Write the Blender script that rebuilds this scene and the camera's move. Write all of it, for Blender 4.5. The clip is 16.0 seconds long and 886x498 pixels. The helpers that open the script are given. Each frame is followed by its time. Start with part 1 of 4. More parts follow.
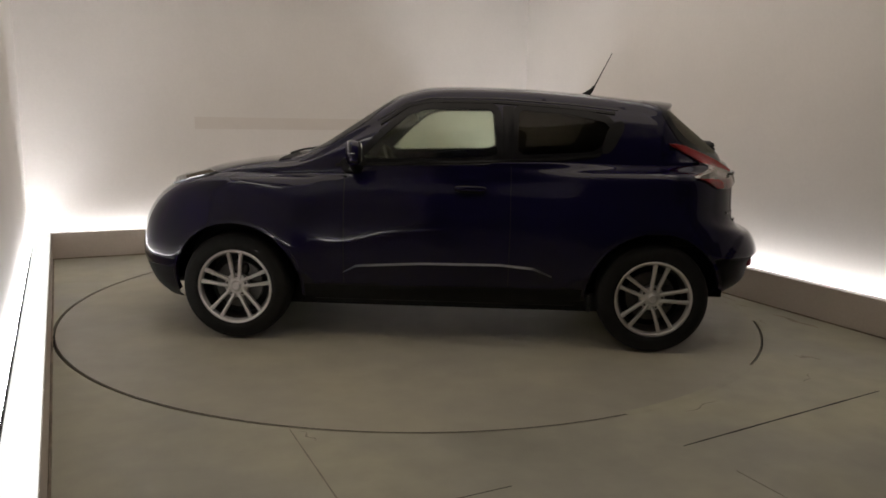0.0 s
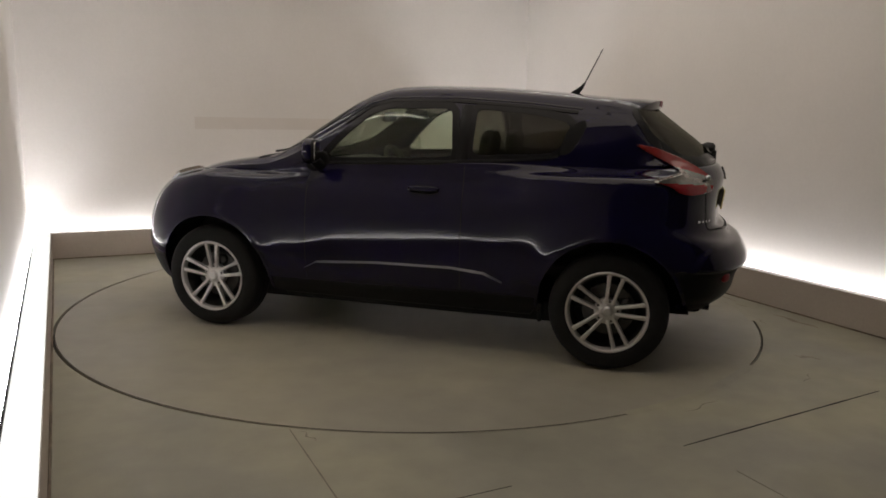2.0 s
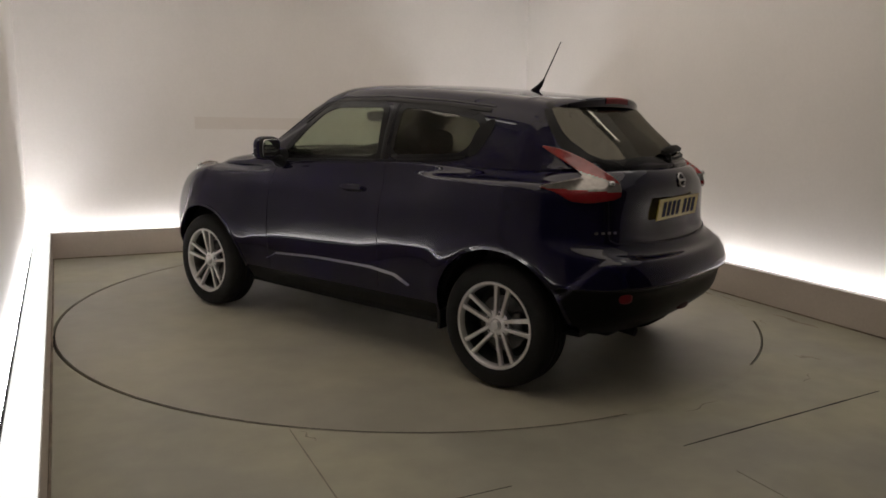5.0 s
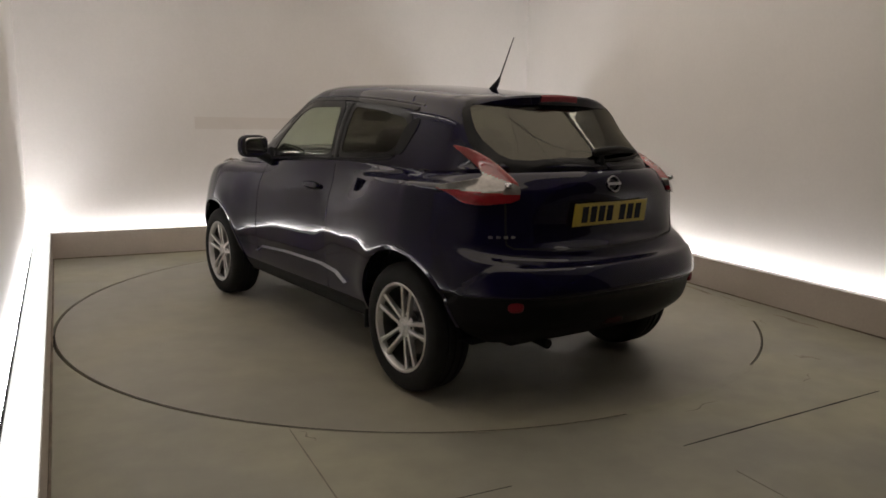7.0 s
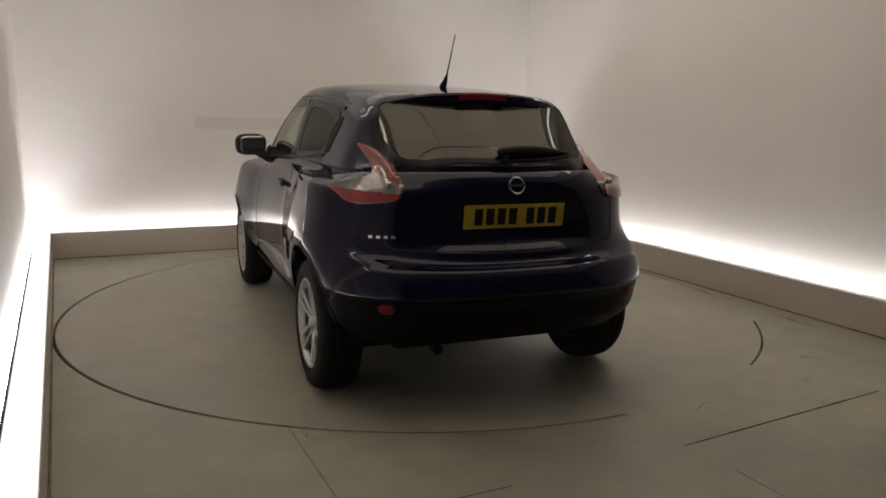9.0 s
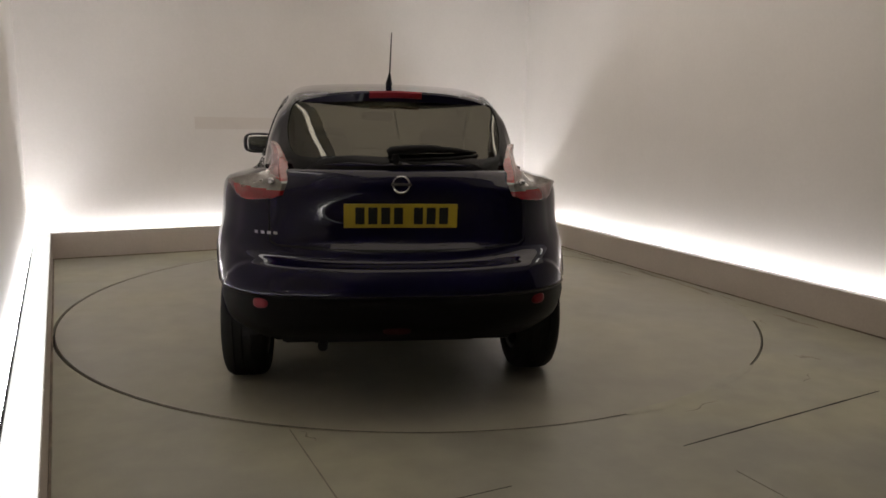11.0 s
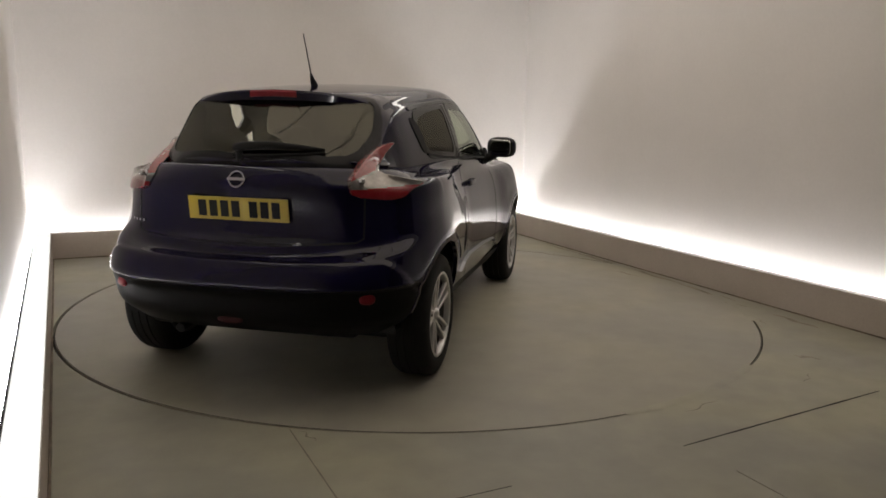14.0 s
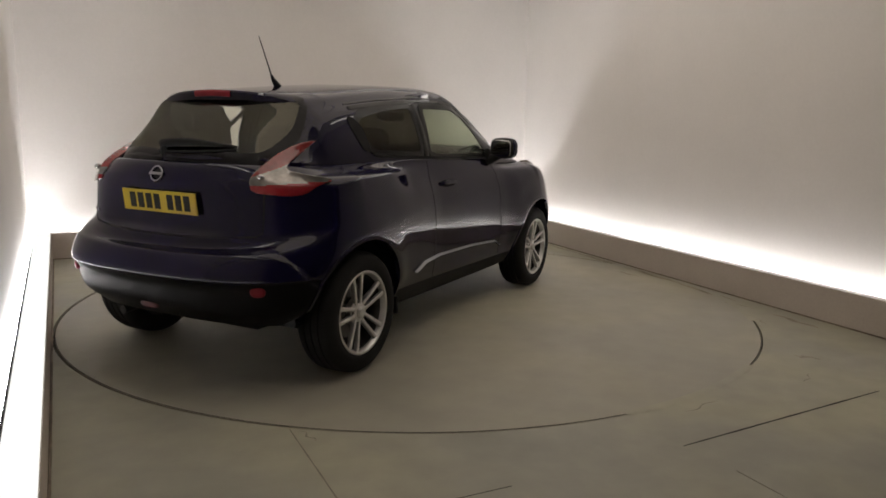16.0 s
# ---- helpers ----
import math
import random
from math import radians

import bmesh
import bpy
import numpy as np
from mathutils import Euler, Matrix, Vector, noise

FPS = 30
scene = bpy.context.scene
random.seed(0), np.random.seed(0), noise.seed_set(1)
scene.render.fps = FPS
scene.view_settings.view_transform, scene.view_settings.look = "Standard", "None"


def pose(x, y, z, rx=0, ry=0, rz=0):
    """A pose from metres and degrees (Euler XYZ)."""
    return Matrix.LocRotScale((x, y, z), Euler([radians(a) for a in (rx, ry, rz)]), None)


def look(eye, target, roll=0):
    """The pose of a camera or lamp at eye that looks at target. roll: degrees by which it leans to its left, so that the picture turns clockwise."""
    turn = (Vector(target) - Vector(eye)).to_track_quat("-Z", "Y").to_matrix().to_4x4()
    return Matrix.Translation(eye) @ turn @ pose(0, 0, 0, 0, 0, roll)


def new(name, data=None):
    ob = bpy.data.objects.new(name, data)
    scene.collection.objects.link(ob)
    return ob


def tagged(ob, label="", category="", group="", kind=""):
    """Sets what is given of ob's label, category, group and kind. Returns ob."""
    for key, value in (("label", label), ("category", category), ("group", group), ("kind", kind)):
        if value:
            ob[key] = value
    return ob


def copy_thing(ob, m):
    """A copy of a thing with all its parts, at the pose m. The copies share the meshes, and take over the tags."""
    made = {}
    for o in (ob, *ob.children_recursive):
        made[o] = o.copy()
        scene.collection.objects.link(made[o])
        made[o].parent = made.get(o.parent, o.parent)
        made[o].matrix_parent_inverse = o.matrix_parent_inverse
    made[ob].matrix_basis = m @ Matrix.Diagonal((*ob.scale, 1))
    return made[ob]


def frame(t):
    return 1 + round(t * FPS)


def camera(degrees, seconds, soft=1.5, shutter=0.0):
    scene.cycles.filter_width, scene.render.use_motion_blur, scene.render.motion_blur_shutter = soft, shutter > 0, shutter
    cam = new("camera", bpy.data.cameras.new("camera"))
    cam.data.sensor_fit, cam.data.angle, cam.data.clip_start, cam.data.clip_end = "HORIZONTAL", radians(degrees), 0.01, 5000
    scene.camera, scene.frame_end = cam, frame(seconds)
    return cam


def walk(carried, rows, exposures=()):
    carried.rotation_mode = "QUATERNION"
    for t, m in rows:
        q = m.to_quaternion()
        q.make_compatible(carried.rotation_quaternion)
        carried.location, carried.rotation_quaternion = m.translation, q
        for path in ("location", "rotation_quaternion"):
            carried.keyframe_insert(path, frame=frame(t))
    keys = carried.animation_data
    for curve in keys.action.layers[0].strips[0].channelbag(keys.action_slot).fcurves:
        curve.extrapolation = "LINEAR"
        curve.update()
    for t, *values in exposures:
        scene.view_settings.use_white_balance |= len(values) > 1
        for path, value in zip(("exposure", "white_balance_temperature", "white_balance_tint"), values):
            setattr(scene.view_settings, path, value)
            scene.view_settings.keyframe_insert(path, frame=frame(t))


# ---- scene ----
# Room axes: b runs along the back wall, a towards it; the turntable is at the origin.
ROOM_TURN = 23.7
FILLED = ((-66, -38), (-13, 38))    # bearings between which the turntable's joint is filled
ROOM = pose(0, 0, 0, 0, 0, ROOM_TURN)
EYE = (0.0, -5.5217, 1.3768)
cam = camera(61.12, 16.0, soft=1.7)
HOLD = look(EYE, (0.0435, -4.5379, 1.203), 1.06)
walk(cam, [(0, HOLD), (16, HOLD)], exposures=[(0, 0.0), (16, 0.0)])

# The turntable runs at one speed; the car's heading at the start, degrees a second, and its place on the table.
HEADING, SPEED = 174.32, -7.1744
CAR_ON_TABLE = (-0.2733, 0.2714)
AXIS = (0.0265, 0.0281)
TABLE_AT = (0.037, 0.042)
TABLE_R = 2.446

LEFT, RIGHT, BACK, FRONT = -2.447, 2.535, 2.687, -7.2   # inner faces of the low walls
DARK_END = -4.3   # beyond this, unseen walls are made dark to dim the car's reflections
KERB_H, LEDGE, LEDGE_L = 0.245, 0.10, 0.133
TROUGH_L, TROUGH_R, TROUGH_B = 0.055, 0.16, 0.13
CEILING = 3.05

# ---- light ----
STRIP_POWER = 70
PANEL_POWER = 1.08
TUBE_POWER = 5.0
world = bpy.data.worlds.new("world")
scene.world = world
world.use_nodes = True
world.node_tree.nodes["Background"].inputs[0].default_value = (0.02, 0.02, 0.022, 1)
world.node_tree.nodes["Background"].inputs[1].default_value = 0.3


# ---- materials ----
def material(name, color, rough=0.5, metal=0.0, coat=0.0, var=0.0, scale=6.0, fine=0.0, fine_scale=90.0, bump=0.0,
             bump_scale=60.0, rough_var=0.0, spec=0.5, tint=None, coat_rough=0.03, coat_ior=1.5):
    """A principled material with large stains, fine grain and relief, in object space."""
    m = bpy.data.materials.new(name)
    m.use_nodes = True
    nt = m.node_tree
    n, l = nt.nodes, nt.links
    b = n["Principled BSDF"]
    b.inputs["Base Color"].default_value = (*color, 1)
    b.inputs["Roughness"].default_value = rough
    b.inputs["Metallic"].default_value = metal
    b.inputs["Coat Weight"].default_value = coat
    b.inputs["Coat Roughness"].default_value = coat_rough
    b.inputs["Coat IOR"].default_value = coat_ior
    b.inputs["Specular IOR Level"].default_value = spec
    co = n.new("ShaderNodeTexCoord")
    if var or fine or rough_var:
        big = n.new("ShaderNodeTexNoise")
        big.inputs["Scale"].default_value = scale
        big.inputs["Detail"].default_value = 5
        l.new(co.outputs["Object"], big.inputs["Vector"])
        sm = n.new("ShaderNodeTexNoise")
        sm.inputs["Scale"].default_value = fine_scale
        sm.inputs["Detail"].default_value = 3
        l.new(co.outputs["Object"], sm.inputs["Vector"])
        ramp = n.new("ShaderNodeMapRange")
        ramp.inputs["From Min"].default_value, ramp.inputs["From Max"].default_value = 0.3, 0.7
        ramp.inputs["To Min"].default_value, ramp.inputs["To Max"].default_value = 1 - var, 1 + var
        l.new(big.outputs["Fac"], ramp.inputs["Value"])
        ramp2 = n.new("ShaderNodeMapRange")
        ramp2.inputs["From Min"].default_value, ramp2.inputs["From Max"].default_value = 0.3, 0.7
        ramp2.inputs["To Min"].default_value, ramp2.inputs["To Max"].default_value = 1 - fine, 1 + fine
        l.new(sm.outputs["Fac"], ramp2.inputs["Value"])
        mul = n.new("ShaderNodeMath")
        mul.operation = "MULTIPLY"
        l.new(ramp.outputs[0], mul.inputs[0])
        l.new(ramp2.outputs[0], mul.inputs[1])
        mix = n.new("ShaderNodeMix")
        mix.data_type = "RGBA"
        mix.blend_type = "MULTIPLY"
        mix.inputs["Factor"].default_value = 1
        mix.inputs["A"].default_value = (*color, 1)
        if tint:
            mix0 = n.new("ShaderNodeMix")
            mix0.data_type = "RGBA"
            mix0.inputs["A"].default_value, mix0.inputs["B"].default_value = (*color, 1), (*tint, 1)
            r3 = n.new("ShaderNodeMapRange")
            r3.inputs["From Min"].default_value, r3.inputs["From Max"].default_value = 0.42, 0.62
            l.new(big.outputs["Fac"], r3.inputs["Value"])
            l.new(r3.outputs[0], mix0.inputs["Factor"])
            l.new(mix0.outputs["Result"], mix.inputs["A"])
        comb = n.new("ShaderNodeCombineColor")
        for k in range(3):
            l.new(mul.outputs[0], comb.inputs[k])
        l.new(comb.outputs[0], mix.inputs["B"])
        l.new(mix.outputs["Result"], b.inputs["Base Color"])
        if rough_var:
            r4 = n.new("ShaderNodeMapRange")
            r4.inputs["From Min"].default_value, r4.inputs["From Max"].default_value = 0.3, 0.7
            r4.inputs["To Min"].default_value, r4.inputs["To Max"].default_value = max(0.02, rough - rough_var), rough + rough_var
            l.new(big.outputs["Fac"], r4.inputs["Value"])
            l.new(r4.outputs[0], b.inputs["Roughness"])
    if bump:
        nz = n.new("ShaderNodeTexNoise")
        nz.inputs["Scale"].default_value = bump_scale
        nz.inputs["Detail"].default_value = 4
        l.new(co.outputs["Object"], nz.inputs["Vector"])
        bp = n.new("ShaderNodeBump")
        bp.inputs["Strength"].default_value = bump
        bp.inputs["Distance"].default_value = 0.01
        l.new(nz.outputs["Fac"], bp.inputs["Height"])
        l.new(bp.outputs["Normal"], b.inputs["Normal"])
    return m


def glass(name, tint, rough=0.0, ior=1.5):
    """Real tinted glass for thin panes."""
    m = bpy.data.materials.new(name)
    m.use_nodes = True
    nt = m.node_tree
    nt.nodes.clear()
    out = nt.nodes.new("ShaderNodeOutputMaterial")
    gl = nt.nodes.new("ShaderNodeBsdfGlass")
    gl.inputs["Color"].default_value = (*tint, 1)
    gl.inputs["Roughness"].default_value = rough
    gl.inputs["IOR"].default_value = ior
    nt.links.new(gl.outputs[0], out.inputs[0])
    return m


def glow(name, color, power):
    m = bpy.data.materials.new(name)
    m.use_nodes = True
    nt = m.node_tree
    nt.nodes.clear()
    out = nt.nodes.new("ShaderNodeOutputMaterial")
    em = nt.nodes.new("ShaderNodeEmission")
    em.inputs[0].default_value, em.inputs[1].default_value = (*color, 1), power
    nt.links.new(em.outputs[0], out.inputs[0])
    return m


M_WALL = material("wall_paint", (0.70, 0.668, 0.638), 0.75, var=0.03, scale=1.3, fine=0.015, fine_scale=40, bump=0.05, bump_scale=25)
M_BAND = material("brownish_band", (0.635, 0.590, 0.550), 0.7, var=0.04, scale=3)
M_KERB = material("kerb_paint", (0.46, 0.405, 0.355), 0.6, var=0.06, scale=2.2, fine=0.03, fine_scale=50, bump=0.06, bump_scale=30)
M_LEDGE = material("ledge_laminate", (0.85, 0.84, 0.82), 0.45, var=0.03, scale=3)
M_CEIL = material("ceiling_paint", (0.70, 0.66, 0.60), 0.8, var=0.03, scale=2)
M_FLOOR = material("floor_paint", (0.318, 0.306, 0.250), 0.50, var=0.24, scale=0.9, fine=0.07, fine_scale=6, bump=0.05,
                   bump_scale=18, rough_var=0.12, tint=(0.315, 0.300, 0.218))
M_TABLE = material("turntable_paint", (0.319, 0.302, 0.247), 0.48, var=0.16, scale=0.75, fine=0.06, fine_scale=5, bump=0.04,
                   bump_scale=18, rough_var=0.08, tint=(0.325, 0.304, 0.230))
M_GAP = material("gap_dirt", (0.014, 0.012, 0.010), 0.85, var=0.2, scale=9)
M_SCUFF = material("scuffed_dirt", (0.17, 0.15, 0.115), 0.6, var=0.3, scale=14, fine=0.2, fine_scale=80)
M_STAIN = material("trodden_dirt", (0.225, 0.195, 0.150), 0.6, var=0.3, scale=9, fine=0.2, fine_scale=60)
M_SEAL = material("dirty_sealant", (0.16, 0.125, 0.09), 0.7, var=0.45, scale=5, fine=0.2, fine_scale=40)
M_UNSEEN = material("unseen_end_dark", (0.14, 0.135, 0.13), 0.6, var=0.08, scale=2)
M_STRIP = glow("led_strip", (0.968, 0.962, 0.985), STRIP_POWER)
# Emission added to the left ledge; the strip alone leaves it too dim.
M_LEDGE_GLOW = glow("ledge_glow", (1.0, 1.0, 0.965), 1.05)
M_PANEL = glow("ceiling_diffuser", (1.0, 0.868, 0.735), PANEL_POWER)
M_TUBE = glow("fluorescent_tube", (1.0, 0.93, 0.85), TUBE_POWER)
M_ALU = material("aluminium", (0.6, 0.6, 0.6), 0.35, 1.0, var=0.05, scale=20)

M_PAINT = material("navy_paint", (0.0050, 0.0038, 0.0215), 0.5, 0.0, coat=1.0, spec=0.0, coat_ior=1.40, var=0.03, scale=3, fine=0.03, fine_scale=600, coat_rough=0.04)
M_PLASTIC = material("black_plastic", (0.006, 0.006, 0.006), 0.6, spec=0.18, var=0.12, scale=12, bump=0.08, bump_scale=300)
M_ARCH = material("arch_plastic", (0.016, 0.015, 0.019), 0.38, var=0.08, scale=10, bump=0.03, bump_scale=250)
M_TRIM = material("gloss_trim", (0.007, 0.007, 0.008), 0.25, spec=0.2, var=0.05, scale=10)
M_RUBBER = material("tyre_rubber", (0.010, 0.0098, 0.0095), 0.75, spec=0.2, var=0.15, scale=14, fine=0.08, fine_scale=120, bump=0.1, bump_scale=160)
M_ALLOY = material("alloy", (0.56, 0.55, 0.54), 0.36, 0.75, var=0.05, scale=15)
M_STEEL = material("brake_steel", (0.09, 0.088, 0.085), 0.4, 0.9, var=0.15, scale=25)
M_CHROME = material("chrome", (0.45, 0.45, 0.46), 0.18, 1.0, var=0.02, scale=20)
M_RED = material("red_lens", (0.20, 0.008, 0.012), 0.10, coat=1.0, var=0.08, scale=30)
M_ROSE = material("rose_lens", (0.21, 0.018, 0.018), 0.12, coat=1.0, var=0.12, scale=30)
M_DULL_RED = material("dull_red_lens", (0.20, 0.008, 0.016), 0.45, spec=0.25, coat=0.05, var=0.1, scale=30)
M_FOG = material("dark_red_lens", (0.035, 0.003, 0.004), 0.6, spec=0.2, var=0.1, scale=30)
M_SATIN = material("satin_trim", (0.24, 0.24, 0.25), 0.35, 0.8, var=0.05, scale=20)
M_CLEAR = material("clear_lens", (0.23, 0.21, 0.195), 0.16, 0.5, coat=1.0, var=0.35, scale=13, fine=0.12, fine_scale=45)
M_AMBER = material("smoked_lens", (0.12, 0.10, 0.075), 0.12, 0.2, coat=1.0, var=0.2, scale=40)
M_GLASS = glass("window_glass", (0.83, 0.86, 0.80))
M_PRIV = glass("privacy_glass", (0.36, 0.35, 0.32))
# Index set above real glass to brighten the rear window's ceiling reflection.
M_REAR = glass("high_index_rear_glass", (0.30, 0.29, 0.25), ior=2.55)
M_CLOTH = material("seat_cloth", (0.022, 0.021, 0.021), 0.9, var=0.15, scale=20, bump=0.15, bump_scale=250)
M_DASH = material("dash_plastic", (0.03, 0.03, 0.03), 0.6, var=0.1, scale=12, bump=0.1, bump_scale=200)
M_BUMPER = material("bumper_plastic", (0.0035, 0.0033, 0.0038), 0.42, spec=0.10, var=0.12, scale=9, bump=0.05, bump_scale=300)
M_PLATE = material("yellow_plate", (0.43, 0.31, 0.018), 0.35, var=0.04, scale=12)
M_BLACK = material("plate_black", (0.007, 0.007, 0.007), 0.7, spec=0.25)
M_MIRROR = material("mirror_glass", (0.8, 0.82, 0.82), 0.03, 1.0)


# ---- building tools ----
def put(name, bm, mat, parent=None, smooth=True, bevel=0.0):
    """Links a bmesh as one mesh object, under a parent if there is one."""
    me = bpy.data.meshes.new(name)
    if smooth:
        for fc in bm.faces:
            fc.smooth = True
    bm.to_mesh(me)
    bm.free()
    for mt in (mat if isinstance(mat, (list, tuple)) else [mat]):
        me.materials.append(mt)
    ob = new(name, me)
    if parent is not None:
        ob.parent = parent
    if bevel:
        bv = ob.modifiers.new("bevel", "BEVEL")
        bv.width, bv.segments, bv.limit_method, bv.angle_limit = bevel, 2, "ANGLE", radians(35)
    if smooth:
        me.set_sharp_from_angle(angle=radians(40))
    return ob


def part(name, bm, mat, parent, label="", smooth=True, bevel=0.0):
    ob = put(name, bm, mat, parent, smooth, bevel)
    return tagged(ob, label=label) if label else ob


def add_box(bm, x0, x1, y0, y1, z0, z1, m=None):
    vs = [bm.verts.new(Vector(c) if m is None else m @ Vector(c)) for c in
          ((x0, y0, z0), (x1, y0, z0), (x1, y1, z0), (x0, y1, z0), (x0, y0, z1), (x1, y0, z1), (x1, y1, z1), (x0, y1, z1))]
    for q in ((3, 2, 1, 0), (4, 5, 6, 7), (0, 1, 5, 4), (1, 2, 6, 5), (2, 3, 7, 6), (3, 0, 4, 7)):
        bm.faces.new([vs[k] for k in q])
    return vs


def box(*a, m=None):
    bm = bmesh.new()
    add_box(bm, *a, m=m)
    return bm


def lathe(profile, n=48, axis="y", closed=False):
    """Turns a profile of (radius, along) about an axis through the origin."""
    bm = bmesh.new()
    rings = []
    for k in range(n):
        c, s = math.cos(2 * math.pi * k / n), math.sin(2 * math.pi * k / n)
        rings.append([bm.verts.new((r * c, h, r * s) if axis == "y" else (r * c, r * s, h)) for r, h in profile])
    m = len(profile)
    for k in range(n):
        A, B = rings[k], rings[(k + 1) % n]
        for j in range(m if closed else m - 1):
            bm.faces.new((A[j], A[(j + 1) % m], B[(j + 1) % m], B[j]))
    bmesh.ops.remove_doubles(bm, verts=bm.verts, dist=1e-5)
    bmesh.ops.recalc_face_normals(bm, faces=bm.faces)
    return bm


def spline(xs, ys):
    """A smooth curve through knots; xs may fall or rise."""
    o = np.argsort(xs)
    x, y = np.array(xs, float)[o], np.array(ys, float)[o]
    d = np.zeros(len(x))
    sl = np.diff(y) / np.diff(x)
    for k in range(1, len(x) - 1):
        if sl[k - 1] * sl[k] > 0:
            w1, w2 = 2 * (x[k + 1] - x[k]) + x[k] - x[k - 1], x[k + 1] - x[k] + 2 * (x[k] - x[k - 1])
            d[k] = (w1 + w2) / (w1 / sl[k - 1] + w2 / sl[k])
    d[0], d[-1] = sl[0], sl[-1]

    def at(t):
        t = min(max(t, x[0]), x[-1])
        k = min(max(int(np.searchsorted(x, t)) - 1, 0), len(x) - 2)
        h = x[k + 1] - x[k]
        u = (t - x[k]) / h
        return float((2 * u**3 - 3 * u**2 + 1) * y[k] + (u**3 - 2 * u**2 + u) * h * d[k] + (-2 * u**3 + 3 * u**2) * y[k + 1]
                     + (u**3 - u**2) * h * d[k + 1])
    return at


def catmull(rows, per):
    """Points along a smooth curve through the rows' points (arrays of 3)."""
    P = [2 * rows[0] - rows[1], *rows, 2 * rows[-1] - rows[-2]]
    out = []
    for k in range(1, len(P) - 2):
        a, b, c, d = P[k - 1:k + 3]
        for j in range(per):
            t = j / per
            out.append(0.5 * (2 * b + (c - a) * t + (2 * a - 5 * b + 4 * c - d) * t * t + (3 * b - a - 3 * c + d) * t**3))
    out.append(P[-2])
    return out


def grid_faces(bm, G, flip=False):
    V = [[bm.verts.new(q) for q in col] for col in G]
    for i in range(len(V) - 1):
        for j in range(len(V[0]) - 1):
            q = (V[i][j], V[i + 1][j], V[i + 1][j + 1], V[i][j + 1])
            try:
                bm.faces.new(q[::-1] if flip else q)
            except ValueError:
                pass
    return V


def rounded(poly, times=2, cut=0.2):
    """Cuts the corners of a closed outline."""
    P = [np.array(q, float) for q in poly]
    for _ in range(times):
        out = []
        for k in range(len(P)):
            a, b = P[k], P[(k + 1) % len(P)]
            out += [a * (1 - cut) + b * cut, a * cut + b * (1 - cut)]
        P = out
    return P


def resampled(P, n):
    Q = P + [P[0]]
    d = np.concatenate([[0], np.cumsum([np.linalg.norm(Q[k + 1] - Q[k]) for k in range(len(P))])])
    ts = np.linspace(0, d[-1], n, endpoint=False)
    A = np.array(Q)
    return [np.array([np.interp(t, d, A[:, 0]), np.interp(t, d, A[:, 1])]) for t in ts]


def inside(q, P):
    x, y = q
    r = False
    for k in range(len(P)):
        (x0, y0), (x1, y1) = P[k], P[k - 1]
        if (y0 > y) != (y1 > y) and x < (x1 - x0) * (y - y0) / (y1 - y0) + x0:
            r = not r
    return r


def grown(P, w):
    """An outline moved outwards by w."""
    area = sum(P[k - 1][0] * P[k][1] - P[k][0] * P[k - 1][1] for k in range(len(P)))
    s = 1 if area > 0 else -1
    out = []
    for k in range(len(P)):
        t = P[(k + 1) % len(P)] - P[k - 1]
        t = t / (np.linalg.norm(t) + 1e-9)
        out.append(P[k] + s * w * np.array([t[1], -t[0]]))
    return out


class Side:
    """A flat drawing plane (u, v) from which points are thrown onto the bodywork."""

    def __init__(self, origin, u, v, way):
        self.o, self.u, self.v, self.way = Vector(origin), Vector(u), Vector(v), Vector(way).normalized()

    def depth(self, q):
        s = self.o + self.u * float(q[0]) + self.v * float(q[1])
        return s, (self.cast(q)[0] - s).dot(self.way)

    def cast(self, q, lift=0.0):
        s = self.o + self.u * float(q[0]) + self.v * float(q[1])
        hit, nrm, _, _ = SHELL.ray_cast(s, self.way)
        if hit is None:
            hit, nrm, _, _ = SHELL.find_nearest(s + self.way * 1.2)
        if nrm.dot(self.way) > 0:
            nrm = -nrm
        return hit + nrm * lift, nrm


